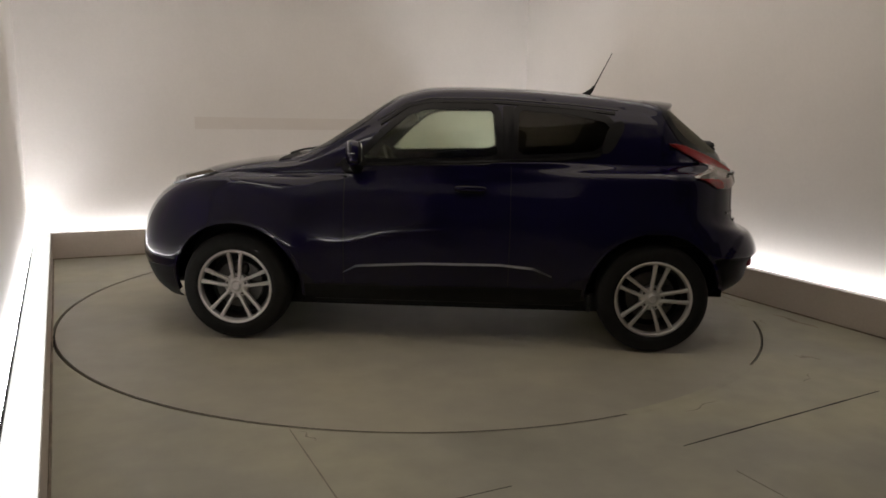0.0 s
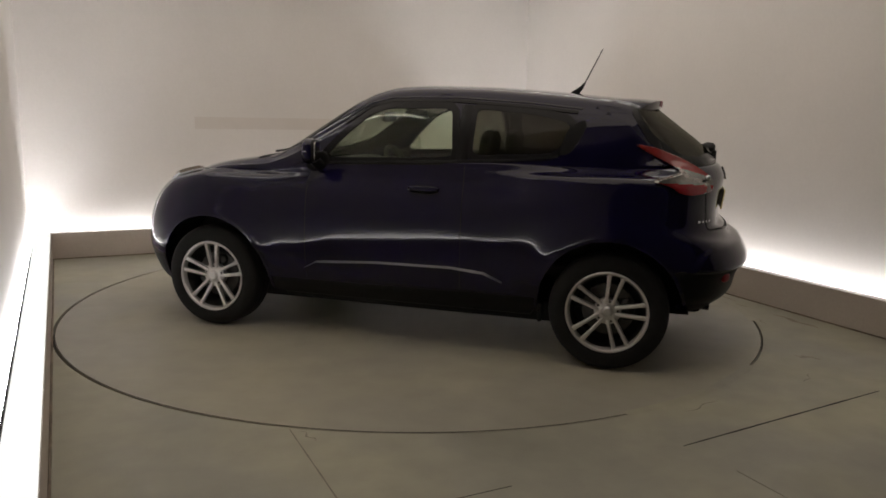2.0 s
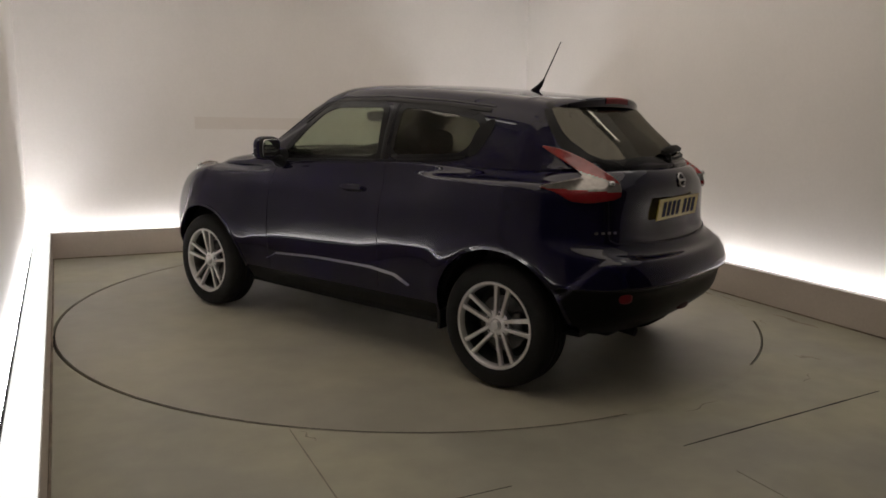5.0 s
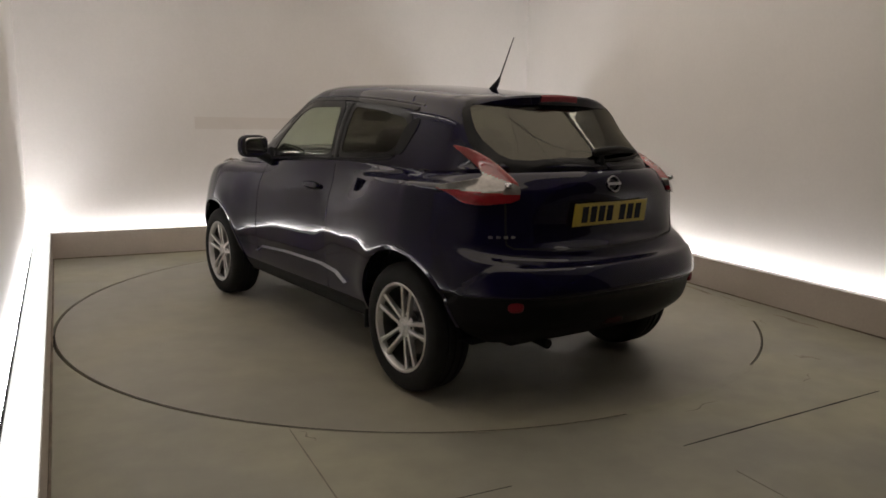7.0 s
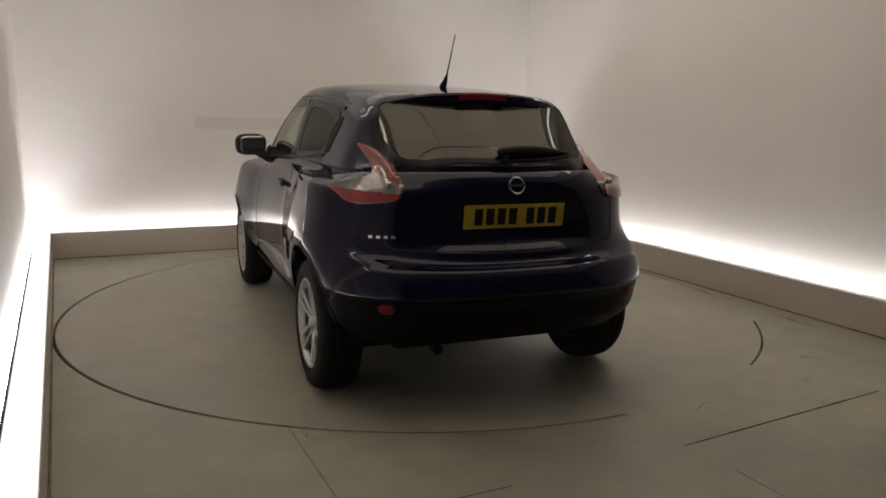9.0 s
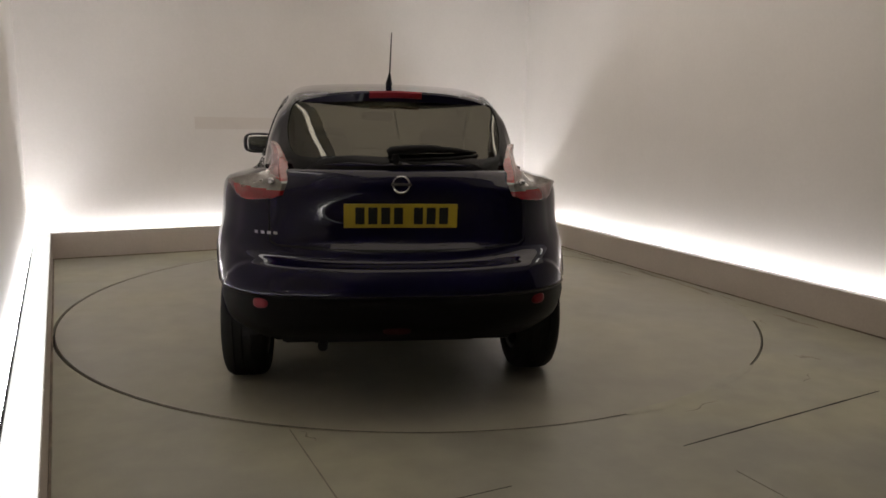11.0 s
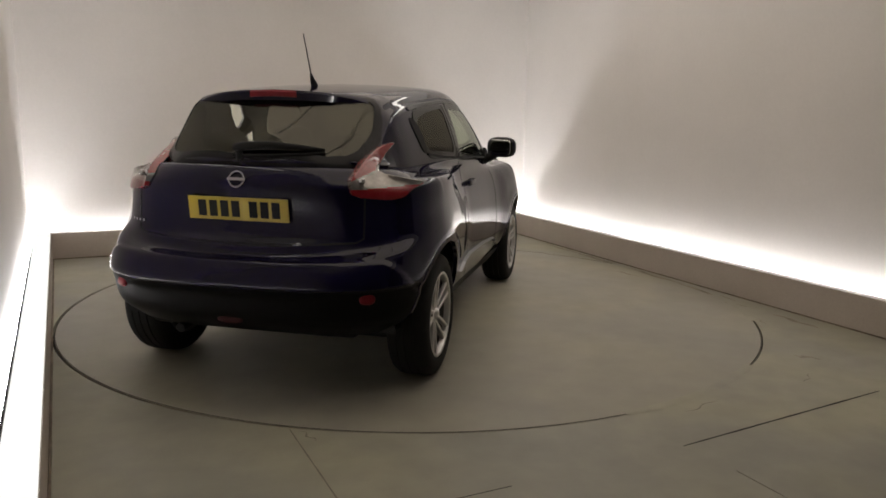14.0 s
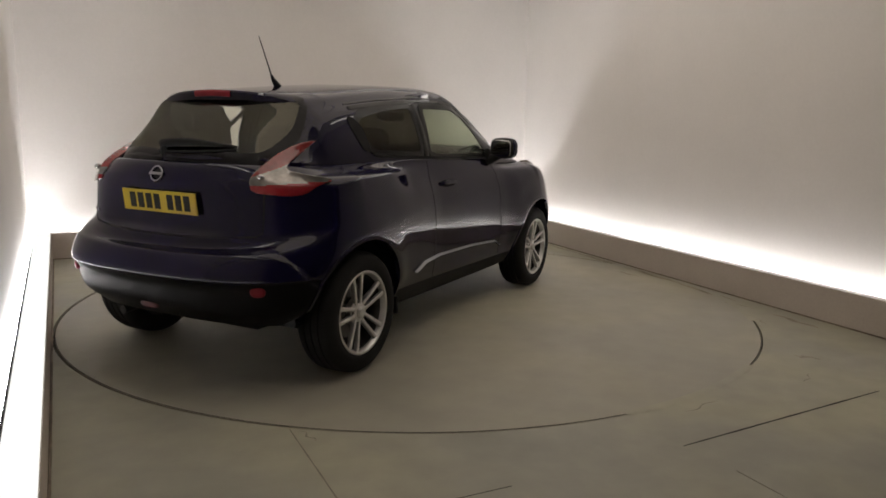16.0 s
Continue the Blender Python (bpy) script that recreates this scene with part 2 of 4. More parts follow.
def shell(side, poly, lift=0.002, thick=0.004, step=0.03, dome=0.0, relax=0, hug=None, keep=None):
    """A curved plate on the bodywork inside an outline; relax: how often it is evened out, never below the bodywork."""
    bm = bmesh.new()
    P = [np.array(q, float) for q in poly]
    bm.faces.new([bm.verts.new((q[0], q[1], 0)) for q in P])
    lo, hi = np.min(P, axis=0), np.max(P, axis=0)
    for ax in (0, 1):
        for c in np.arange(lo[ax] + step, hi[ax], step):
            co, no = [0, 0, 0], [0, 0, 0]
            co[ax], no[ax] = c, 1
            bmesh.ops.bisect_plane(bm, geom=[*bm.verts, *bm.edges, *bm.faces], plane_co=co, plane_no=no)
    rim = {v for e in bm.edges if len(e.link_faces) == 1 for v in e.verts}
    top, low = {}, {}
    for v in list(bm.verts):
        up = dome if v not in rim else 0.0
        a, nrm = side.cast((v.co.x, v.co.y), lift + up)
        top[v], low[v] = a, a - nrm * (thick + up)
    if relax:
        start = {v: side.depth((v.co.x, v.co.y)) for v in top}
        cap = {v: d - lift for v, (_, d) in start.items()}
        now = dict(cap)
        room = {v: hug(v.co.y) if hug else 0.03 for v in top}
        near = {v: [e.other_vert(v) for e in v.link_edges] for v in top}
        for _ in range(relax):
            now = {v: max(cap[v] - room[v], min(cap[v], 0.3 * now[v] + 0.7 * sum(now[w] for w in near[v]) / len(near[v]))) for v in now}
        for v in top:
            up = dome if v not in rim else 0.0
            top[v] = start[v][0] + side.way * (now[v] - up)
            low[v] = start[v][0] + side.way * (now[v] + thick)
    twin = {v: bm.verts.new(low[v]) for v in list(top)}
    dead = []
    for fc in list(bm.faces):
        c = fc.calc_center_median()
        other = bm.faces.new([twin[v] for v in reversed(fc.verts)])
        if keep and not keep(c.x, c.y):
            dead += [fc, other]
    edges = [e for e in bm.edges if len(e.link_faces) == 1 and e.verts[0] in top]
    if keep:
        bmesh.ops.delete(bm, geom=dead, context="FACES_ONLY")
        edges = [e for e in edges if e.link_faces]
    for e in edges:
        a, b = e.verts
        bm.faces.new((a, b, twin[b], twin[a]))
    for v, a in top.items():
        v.co = a
    if keep:
        bmesh.ops.delete(bm, geom=[v for v in bm.verts if not v.link_faces], context="VERTS")
    bmesh.ops.recalc_face_normals(bm, faces=bm.faces)
    if bm.calc_volume(signed=True) < 0:
        bmesh.ops.reverse_faces(bm, faces=bm.faces)
    return bm


def rim_band(side, poly, width, lift=0.004, thick=0.006, n=96, inner=0.0):
    """A band that follows an outline on the bodywork."""
    P = resampled([np.array(q, float) for q in poly], n)
    loops = [grown(P, -inner), grown(P, (width - inner) / 2), grown(P, width)]
    bm = bmesh.new()
    tops = [[bm.verts.new(side.cast(q, lift)[0]) for q in L] for L in loops]
    lows = [[bm.verts.new(side.cast(q, lift - thick)[0]) for q in L] for L in (loops[0], loops[2])]
    for k in range(n):
        j = (k + 1) % n
        for A, B in ((tops[0], tops[1]), (tops[1], tops[2]), (lows[0], tops[0]), (tops[2], lows[1])):
            bm.faces.new((A[k], A[j], B[j], B[k]))
    bmesh.ops.recalc_face_normals(bm, faces=bm.faces)
    return bm


def line_band(side, pts, width, lift=0.003, thick=0.008, step=0.02, profile=((-1, 0), (-0.7, 1), (0.7, 1), (1, 0))):
    """A band along an open line on the bodywork."""
    P = [np.array(q, float) for q in pts]
    Q = [P[0]]
    for a, b in zip(P, P[1:]):
        m = max(1, int(np.linalg.norm(b - a) / step))
        Q += [a + (b - a) * (k + 1) / m for k in range(m)]
    bm = bmesh.new()
    rows = []
    for k in range(len(Q)):
        t = Q[min(k + 1, len(Q) - 1)] - Q[max(k - 1, 0)]
        t = t / np.linalg.norm(t)
        nn = np.array([-t[1], t[0]])
        w = width(k / (len(Q) - 1)) if callable(width) else width
        rows.append([bm.verts.new(side.cast(Q[k] + nn * s * w / 2, lift - thick * (1 - d))[0]) for s, d in profile])
    for A, B in zip(rows, rows[1:]):
        for j in range(len(profile) - 1):
            bm.faces.new((A[j], A[j + 1], B[j + 1], B[j]))
    bmesh.ops.recalc_face_normals(bm, faces=bm.faces)
    return bm


def mirrored(bm):
    """A copy of a mesh on the other side of the car."""
    b2 = bm.copy()
    for v in b2.verts:
        v.co.y = -v.co.y
    bmesh.ops.reverse_faces(b2, faces=b2.faces)
    return b2


def tube(pts, radius, n=8, caps=True):
    """A round bar through points; radius may be a list."""
    P = [Vector(q) for q in pts]
    bm = bmesh.new()
    rings = []
    ref = Vector((0, 0, 1))
    for k, q in enumerate(P):
        t = (P[min(k + 1, len(P) - 1)] - P[max(k - 1, 0)]).normalized()
        if abs(t.dot(ref)) > 0.95:
            ref = Vector((0, 1, 0)) if abs(t.y) < 0.9 else Vector((1, 0, 0))
        u = t.cross(ref).normalized()
        w = u.cross(t)
        r = radius[k] if isinstance(radius, (list, tuple)) else radius
        rings.append([bm.verts.new(q + (u * math.cos(2 * math.pi * j / n) + w * math.sin(2 * math.pi * j / n)) * r) for j in range(n)])
    for A, B in zip(rings, rings[1:]):
        for j in range(n):
            bm.faces.new((A[j], A[(j + 1) % n], B[(j + 1) % n], B[j]))
    if caps:
        bm.faces.new(rings[0][::-1])
        bm.faces.new(rings[-1])
    bmesh.ops.recalc_face_normals(bm, faces=bm.faces)
    return bm


def puffed(sx, sy, sz, m=None, power=3.0, n=10):
    """A soft cushion: a box with rounded sides, centred on the origin."""
    bm = bmesh.new()
    bmesh.ops.create_cube(bm, size=2)
    bmesh.ops.subdivide_edges(bm, edges=bm.edges, cuts=n, use_grid_fill=True)
    for v in bm.verts:
        c = v.co
        k = (abs(c.x)**power + abs(c.y)**power + abs(c.z)**power) ** (1 / power)
        c = c / k
        v.co = Vector((c.x * sx / 2, c.y * sy / 2, c.z * sz / 2))
        if m is not None:
            v.co = m @ v.co
    return bm


# ---- the room ----
def in_room(ob):
    ob.matrix_basis = ROOM
    return ob


def splay(bm):
    """The side walls run apart a little towards the back."""
    for v in bm.verts:
        v.co.x *= 1 - 0.0059 * (BACK - v.co.y)
    return bm


def structure(name, bm, mat, label, smooth=False, bevel=0.0):
    if not name.startswith("floor"):
        splay(bm)
    ob = in_room(put(name, bm, mat, None, smooth, bevel))
    return tagged(ob, label=label, category=name.split("_")[0], kind="structure")


WL, WR, WB = LEFT - LEDGE_L - TROUGH_L, RIGHT + LEDGE + TROUGH_R, BACK + LEDGE + TROUGH_B


def build_room():
    # Floor in slabs with open joints; the round turntable is set into it.
    bm = bmesh.new()
    g = 0.002
    tx, ty, _ = ROOM.inverted() @ Vector((*TABLE_AT, 0))
    n = 240
    # The joint round the turntable is worn wider on one side and packed with dirt on another.
    wide = spline([0, 30, 90, 150, 172, 240, 258, 285, 297, 320, 328, 346, 352, 360], [.003, .004, .003, .005, .012, .012, .006, .003, .0005, .0005, .0048, .0048, .002, .003])

    def worn(k):
        d = (360 * k / n + ROOM_TURN) % 360
        return TABLE_R + wide(d)
    ring = [bm.verts.new((tx + worn(k) * math.cos(2 * math.pi * k / n), ty + worn(k) * math.sin(2 * math.pi * k / n), 0)) for k in range(n)]
    hi_a, lo_a = BACK + 0.02, -2.80 + g
    lo_b, hi_b = LEFT - 0.01, RIGHT + 0.01
    sq = []
    for k in range(n):
        c, s = math.cos(2 * math.pi * k / n), math.sin(2 * math.pi * k / n)
        f = min(((hi_b if c > 0 else lo_b) - tx) / c if abs(c) > 1e-6 else 9e9, ((hi_a if s > 0 else lo_a) - ty) / s if abs(s) > 1e-6 else 9e9)
        sq.append(bm.verts.new((tx + c * f, ty + s * f, 0)))
    low = [bm.verts.new((v.co.x, v.co.y, -0.05)) for v in ring]
    for k in range(n):
        j = (k + 1) % n
        bm.faces.new((ring[k], sq[k], sq[j], ring[j]))
        bm.faces.new((low[k], ring[k], ring[j], low[j]))
    for cb, ca in ((lo_b, hi_a), (hi_b, hi_a), (lo_b, lo_a), (hi_b, lo_a)):
        near = sorted(sq, key=lambda v: (v.co.x - cb)**2 + (v.co.y - ca)**2)[:2]
        if all((v.co - Vector((cb, ca, 0))).length > 1e-4 for v in near):
            bm.faces.new((near[0], near[1], bm.verts.new((cb, ca, 0))))
    bmesh.ops.recalc_face_normals(bm, faces=bm.faces)
    for fc in bm.faces:
        if fc.normal.z < -0.5:
            fc.normal_flip()
    floor = structure("floor", bm, M_FLOOR, "worn grey-beige painted floor with dark joints round a turntable")
    # Slabs towards the entrance, parts of the floor.
    a0 = -2.80 - g
    for b0, b1 in ((lo_b, -1.43 - g), (-1.43 + g, 0.095 - g), (0.095 + g, hi_b)):
        part("slab", box(b0, b1, FRONT - 0.1, a0, -0.04, 0), M_FLOOR, floor, smooth=False, bevel=0.002)
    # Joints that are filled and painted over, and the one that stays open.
    def strip(p0, p1, w, z, name, mat, label):
        d = Vector((p1[0] - p0[0], p1[1] - p0[1], 0))
        s = Vector((-d.y, d.x, 0)).normalized() * w / 2
        bm = bmesh.new()
        rows = []
        for k in range(13):
            q = Vector((*p0, z)) + d * (k / 12)
            h = s * (0.55 + 0.45 * min(1, k / 2, (12 - k) / 2)) * (1 + 0.2 * math.sin(k * 2.3 + p0[0]))
            rows.append((bm.verts.new(q - h), bm.verts.new(q + h)))
        for A, B in zip(rows, rows[1:]):
            bm.faces.new((A[0], B[0], B[1], A[1]))
        bmesh.ops.recalc_face_normals(bm, faces=bm.faces)
        for fc in bm.faces:
            if fc.normal.z < 0:
                fc.normal_flip()
        part(name, bm, mat, floor, label, smooth=False)
    strip((-0.80, -2.80), (hi_b - 0.02, -2.80), 0.03, 0.001, "joint_filler", M_FLOOR, "painted-over floor joint")
    strip((0.095, -2.79), (0.095, -3.06), 0.03, 0.0012, "joint_filler", M_FLOOR, "painted-over floor joint")
    strip((-1.432, -1.95), (-1.432, -2.80), 0.006, 0.0016, "open_joint", M_SCUFF, "faint dirty floor joint")
    strip((0.064, -2.80), (1.50, -2.707), 0.011, 0.0018, "open_joint", M_GAP, "dark open floor joint")
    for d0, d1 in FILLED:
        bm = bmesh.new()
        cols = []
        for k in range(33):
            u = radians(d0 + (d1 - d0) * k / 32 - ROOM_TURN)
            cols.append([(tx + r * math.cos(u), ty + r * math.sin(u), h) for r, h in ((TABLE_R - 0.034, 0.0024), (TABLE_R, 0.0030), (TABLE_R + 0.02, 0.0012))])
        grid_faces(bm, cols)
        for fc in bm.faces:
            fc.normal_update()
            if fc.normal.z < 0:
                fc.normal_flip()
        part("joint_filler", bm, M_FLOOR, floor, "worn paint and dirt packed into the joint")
    structure("floor_bed", box(WL - 0.3, WR + 0.3, FRONT - 0.3, WB + 0.3, -0.12, -0.05), M_GAP, "dark bed under the floor seen in its joints")
    # Low walls in front of the light troughs.
    e = 0.02
    for name, q in (("kerb_left", (LEFT - 0.006, LEFT, FRONT, BACK + e)), ("kerb_right", (RIGHT, RIGHT + e, FRONT, BACK + e)), ("kerb_back", (LEFT, RIGHT, BACK, BACK + e))):
        structure(name, box(*q, -0.02, KERB_H), M_KERB, "low beige-grey painted wall hiding a light strip", bevel=0.003)
    for name, q in (("ledge_left", (LEFT - LEDGE_L, LEFT - 0.006, FRONT, BACK + LEDGE)), ("ledge_right", (RIGHT + e, RIGHT + LEDGE, FRONT, BACK + LEDGE)),
                    ("ledge_back", (LEFT - e, RIGHT + e, BACK + e, BACK + LEDGE))):
        bm = bmesh.new()
        along = q[3] - q[2] if "back" not in name else q[1] - q[0]
        cuts = max(1, int(along / 1.25))
        led = None
        for k in range(cuts):
            if "back" in name:
                r = (q[0] + along * k / cuts + 0.0015, q[0] + along * (k + 1) / cuts - 0.0015, q[2], q[3])
            else:
                r = (q[0], q[1], q[2] + along * k / cuts + 0.0015, q[2] + along * (k + 1) / cuts - 0.0015)
            top = M_LEDGE_GLOW if "left" in name and r[3] > DARK_END else M_LEDGE   # added glow ends where the unseen dark end begins
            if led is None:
                led = structure(name, box(*r, -0.02, KERB_H - 0.004), top, "white ledge on the low wall given its own glow" if "left" in name else "white laminate ledge on the low wall", bevel=0.002)
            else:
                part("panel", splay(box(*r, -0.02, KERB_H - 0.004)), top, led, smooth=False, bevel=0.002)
    # A near-black strip draws the dark gap between left ledge and trough.
    structure("ledge_trim", box(LEFT - LEDGE_L - 0.012, LEFT - LEDGE_L - 0.002, DARK_END, 1.55, 0.05, KERB_H + 0.002), M_GAP, "dark strip drawn for the gap beside the ledge", bevel=0.001)
    # Scuffs and spilt marks on the floor beside the turntable.
    for (b0, a0), (b1, a1), w in (((1.60, -2.10), (1.70, -2.22), 0.03), ((1.66, -2.13), (1.60, -2.16), 0.02), ((2.02, -1.52), (2.09, -1.40), 0.012),
                                  ((-1.39, -1.99), (-1.36, -2.12), 0.010), ((0.35, -2.52), (0.62, -2.45), 0.008), ((2.33, -1.18), (2.22, -0.92), 0.012), ((1.25, -2.46), (1.42, -2.36), 0.007),
                                  ((2.46, 1.95), (2.44, 1.10), 0.045), ((2.43, 1.20), (2.44, 0.45), 0.065), ((2.42, 0.40), (2.40, -0.35), 0.05), ((2.38, -0.30), (2.36, -0.95), 0.06),
                                  ((2.22, 0.35), (2.26, 0.05), 0.03), ((2.30, -1.35), (2.28, -1.75), 0.05)):
        bm = bmesh.new()
        d = Vector((b1 - b0, a1 - a0, 0))
        nn = Vector((-d.y, d.x, 0)).normalized()
        rows = []
        for k in range(9):
            q = Vector((b0, a0, 0.0012)) + d * (k / 8) + nn * 0.012 * math.sin(k * 1.3 + b0 * 5)
            h = nn * w * 0.5 * math.sin(math.pi * (k + 0.35) / 8.7) * (0.7 + 0.3 * math.sin(k * 2.1 + a0 * 9))
            rows.append((bm.verts.new(q - h), bm.verts.new(q + h)))
        for A, B in zip(rows, rows[1:]):
            bm.faces.new((A[0], B[0], B[1], A[1]))
        bmesh.ops.recalc_face_normals(bm, faces=bm.faces)
        part("scuff_mark", bm, M_SCUFF if w < 0.03 else M_STAIN, floor, "dark scuff on the floor paint", smooth=False)
    # Dirty sealant along the foot of the low walls.
    for name, q in (("sealant_left", (LEFT, LEFT + 0.012, DARK_END, BACK - 0.012)), ("sealant_right", (RIGHT - 0.014, RIGHT, DARK_END, BACK - 0.012)), ("sealant_back", (LEFT, RIGHT, BACK - 0.012, BACK))):
        structure(name, box(*q, 0.0005, 0.009), M_SEAL, "dirty brown sealant at the foot of the low wall", bevel=0.003)
    # Tall walls and ceiling.
    t = 0.15
    # Unseen dark end round the camera, added so the car mirrors little there.
    structure("wall_bay_left", box(WL - t, WL, FRONT - t, DARK_END, -0.12, CEILING), M_UNSEEN, "unseen dark wall beside the camera")
    structure("wall_bay_right", box(WR, WR + t, FRONT - t, DARK_END, -0.12, CEILING), M_UNSEEN, "unseen dark wall beside the camera")
    structure("ceiling_bay", box(WL - t, WR + t, FRONT - t, DARK_END, CEILING, CEILING + 0.1), M_UNSEEN, "unseen dark ceiling above the camera")
    structure("wall_left", box(WL - t, WL, DARK_END, WB + t, -0.12, CEILING), M_WALL, "plain off-white wall washed by a light strip")
    structure("wall_right", box(WR, WR + t, DARK_END, WB + t, -0.12, CEILING), M_WALL, "plain off-white wall washed by a light strip")
    structure("wall_back", box(WL, WR, WB, WB + t, -0.12, CEILING), M_WALL, "plain off-white wall washed by a light strip")
    structure("wall_front", box(WL, WR, FRONT - t, FRONT, -0.12, CEILING), M_UNSEEN, "unseen dark wall behind the camera")
    structure("ceiling", box(WL - t, WR + t, DARK_END, WB + t, CEILING, CEILING + 0.1), M_CEIL, "plain warm white ceiling")
    # A thin, slightly browner band across the back wall.
    structure("wall_panel", box(-1.10, 1.05, WB - 0.005, WB - 0.0005, 1.21, 1.33), M_BAND, "thin brownish band on the back wall")
    # Light strips, deep in the troughs next to the walls.
    for q, w in (((WL + 0.003, WL + 0.040, -3.8, WB - 0.05), TROUGH_L), ((WR - 0.050, WR - 0.003, -3.15, WB - 0.08), TROUGH_R),
                 ((WL + 0.05, WR - 0.08, WB - 0.052, WB - 0.003), TROUGH_B)):
        s0 = KERB_H - (0.6 if w == TROUGH_L else 1.05) * w
        base = in_room(put("light_strip", splay(box(*q, s0 - 0.01, s0)), M_ALU, None, False))
        tagged(base, "white glowing light strip hidden in a wall trough", "light", "light strips behind the low walls")
        part("diffuser", splay(box(q[0] + 0.002, q[1] - 0.002, q[2] + 0.005, q[3] - 0.005, s0 + 0.0005, s0 + 0.008)), M_STRIP, base, smooth=False)
    # A luminous ceiling of square diffusers over the turntable, with a brighter tube along two sides.
    first = None
    for i in range(3):
        for j in range(4):
            m = ROOM @ pose(-1.12 + 1.12 * i, -2.40 + 1.12 * j, CEILING)
            if first is None:
                first = new("ceiling_light")
                first.matrix_basis = m
                tagged(first, "square warm white ceiling light panel with grey frame", "light", "light panels in the ceiling")
                bm = bmesh.new()
                for q in ((-.559, .559, .551, .559), (-.559, .559, -.559, -.551), (-.559, -.551, -.551, .551), (.551, .559, -.551, .551)):
                    add_box(bm, *q, -0.024, -0.001)
                part("frame", bm, M_ALU, first, smooth=False)
                part("diffuser", box(-0.5505, 0.5505, -0.5505, 0.5505, -0.022, -0.015), M_PANEL, first, smooth=False)
            else:
                copy_thing(first, m)
    first = None
    for bx, ay in ((-2.0, 0.7), (-2.0, -0.9), (2.0, 0.7), (2.0, -0.9)):
        m = ROOM @ pose(bx, ay, CEILING)
        if first is None:
            first = new("tube_light")
            first.matrix_basis = m
            tagged(first, "white fluorescent tube light on the ceiling", "light", "tube lights on the ceiling")
            part("housing", box(-0.07, 0.07, -0.72, 0.72, -0.05, -0.001), M_ALU, first, smooth=False, bevel=0.006)
            part("tube", box(-0.05, 0.05, -0.70, 0.70, -0.075, -0.051), M_TUBE, first, smooth=False)
        else:
            copy_thing(first, m)
    # A dark block by the back wall.
    blk = new("wheel_stop")
    blk.matrix_basis = ROOM @ pose(1.90, 1.78, 0, 0, 0, 8)
    tagged(blk, "small dark grey rubber wheel stop on the floor", "wheel stop")
    part("block", box(-0.09, 0.09, -0.075, 0.075, 0, 0.098), M_PLASTIC, blk, smooth=False, bevel=0.012)
    part("pad", box(-0.08, 0.08, -0.065, 0.065, 0.098, 0.110), M_KERB, blk, "worn grey top pad", smooth=False, bevel=0.004)


def build_turntable():
    root = new("turntable")
    tagged(root, "round grey-beige turntable set flush in the floor", "turntable")
    bm = lathe([(0.0, 0.0), (0.6, 0.0), (1.4, 0.0), (2.2, 0.0), (TABLE_R - 0.004, 0.0), (TABLE_R - 0.0025, -0.002), (TABLE_R - 0.0025, -0.045)], 240, "z")
    for fc in bm.faces:
        if abs(fc.normal.z) > 0.5 and fc.normal.z < 0:
            fc.normal_flip()
    part("plate", bm, M_TABLE, root, smooth=False)
    part("edge_ring", lathe([(TABLE_R - 0.009, 0.0006), (TABLE_R - 0.008, 0.0014), (TABLE_R - 0.005, 0.0014), (TABLE_R - 0.004, 0.0006)], 240, "z"), M_GAP, root, "dirty worn edge of the turntable")
    return root


# ---- the car: x forwards, y to its left, z up, origin between the wheels on the ground ----
KN = [1.55, 1.265, 0.95, 0.70, 0.3, -0.25, -0.62, -0.95, -1.265, -1.6]
KZ = [1.95, *KN, -1.95]
# Lines along the flank from sill to shoulder: nose, tail, heights at KZ, half widths at KN.
FLANK = [
    (1.93, -1.84, [.20, .22, .25, .26, .26, .262, .267, .27, .28, .30, .325, .34], [.74, .74, .75, .75, .745, .745, .75, .75, .74, .72]),
    (2.00, -1.925, [.28, .30, .34, .345, .345, .345, .35, .355, .36, .38, .405, .42], [.80, .82, .815, .80, .795, .795, .80, .815, .825, .812]),
    (2.06, -1.955, [.42, .44, .46, .46, .455, .47, .48, .48, .49, .51, .52, .525], [.845, .866, .852, .826, .814, .812, .828, .852, .868, .842]),
    (2.07, -2.0, [.52, .55, .57, .565, .575, .685, .725, .660, .640, .63, .602, .592], [.862, .884, .872, .842, .826, .822, .845, .870, .886, .854]),
    (2.045, -1.960, [.67, .72, .76, .76, .75, .78, .815, .81, .80, .775, .735, .688], [.860, .882, .868, .838, .820, .815, .842, .868, .885, .846]),
    (1.985, -1.889, [.785, .86, .89, .885, .88, .89, .915, .92, .925, .91, .825, .728], [.838, .864, .850, .824, .808, .803, .830, .857, .872, .816]),
    (1.90, -1.868, [.855, .945, .978, .975, .975, .99, 1.015, 1.028, 1.045, 1.048, 1.018, .98], [.798, .826, .808, .795, .788, .784, .796, .840, .853, .788]),
    (1.81, -1.85, [.893, .980, 1.010, 1.008, 1.018, 1.055, 1.078, 1.082, 1.081, 1.084, 1.078, 1.07], [.72, .748, .748, .758, .766, .763, .760, .764, .758, .706]),
    (1.75, -1.80, [.905, .985, 1.018, 1.025, 1.045, 1.085, 1.112, 1.12, 1.115, 1.112, 1.12, 1.14], [.65, .685, .71, .735, .750, .747, .735, .700, .668, .640]),
    (1.69, -1.73, [.885, .960, .995, 1.005, 1.025, 1.065, 1.09, 1.10, 1.095, 1.09, 1.10, 1.12], [.58, .63, .67, .69, .70, .695, .68, .65, .62, .59]),
]


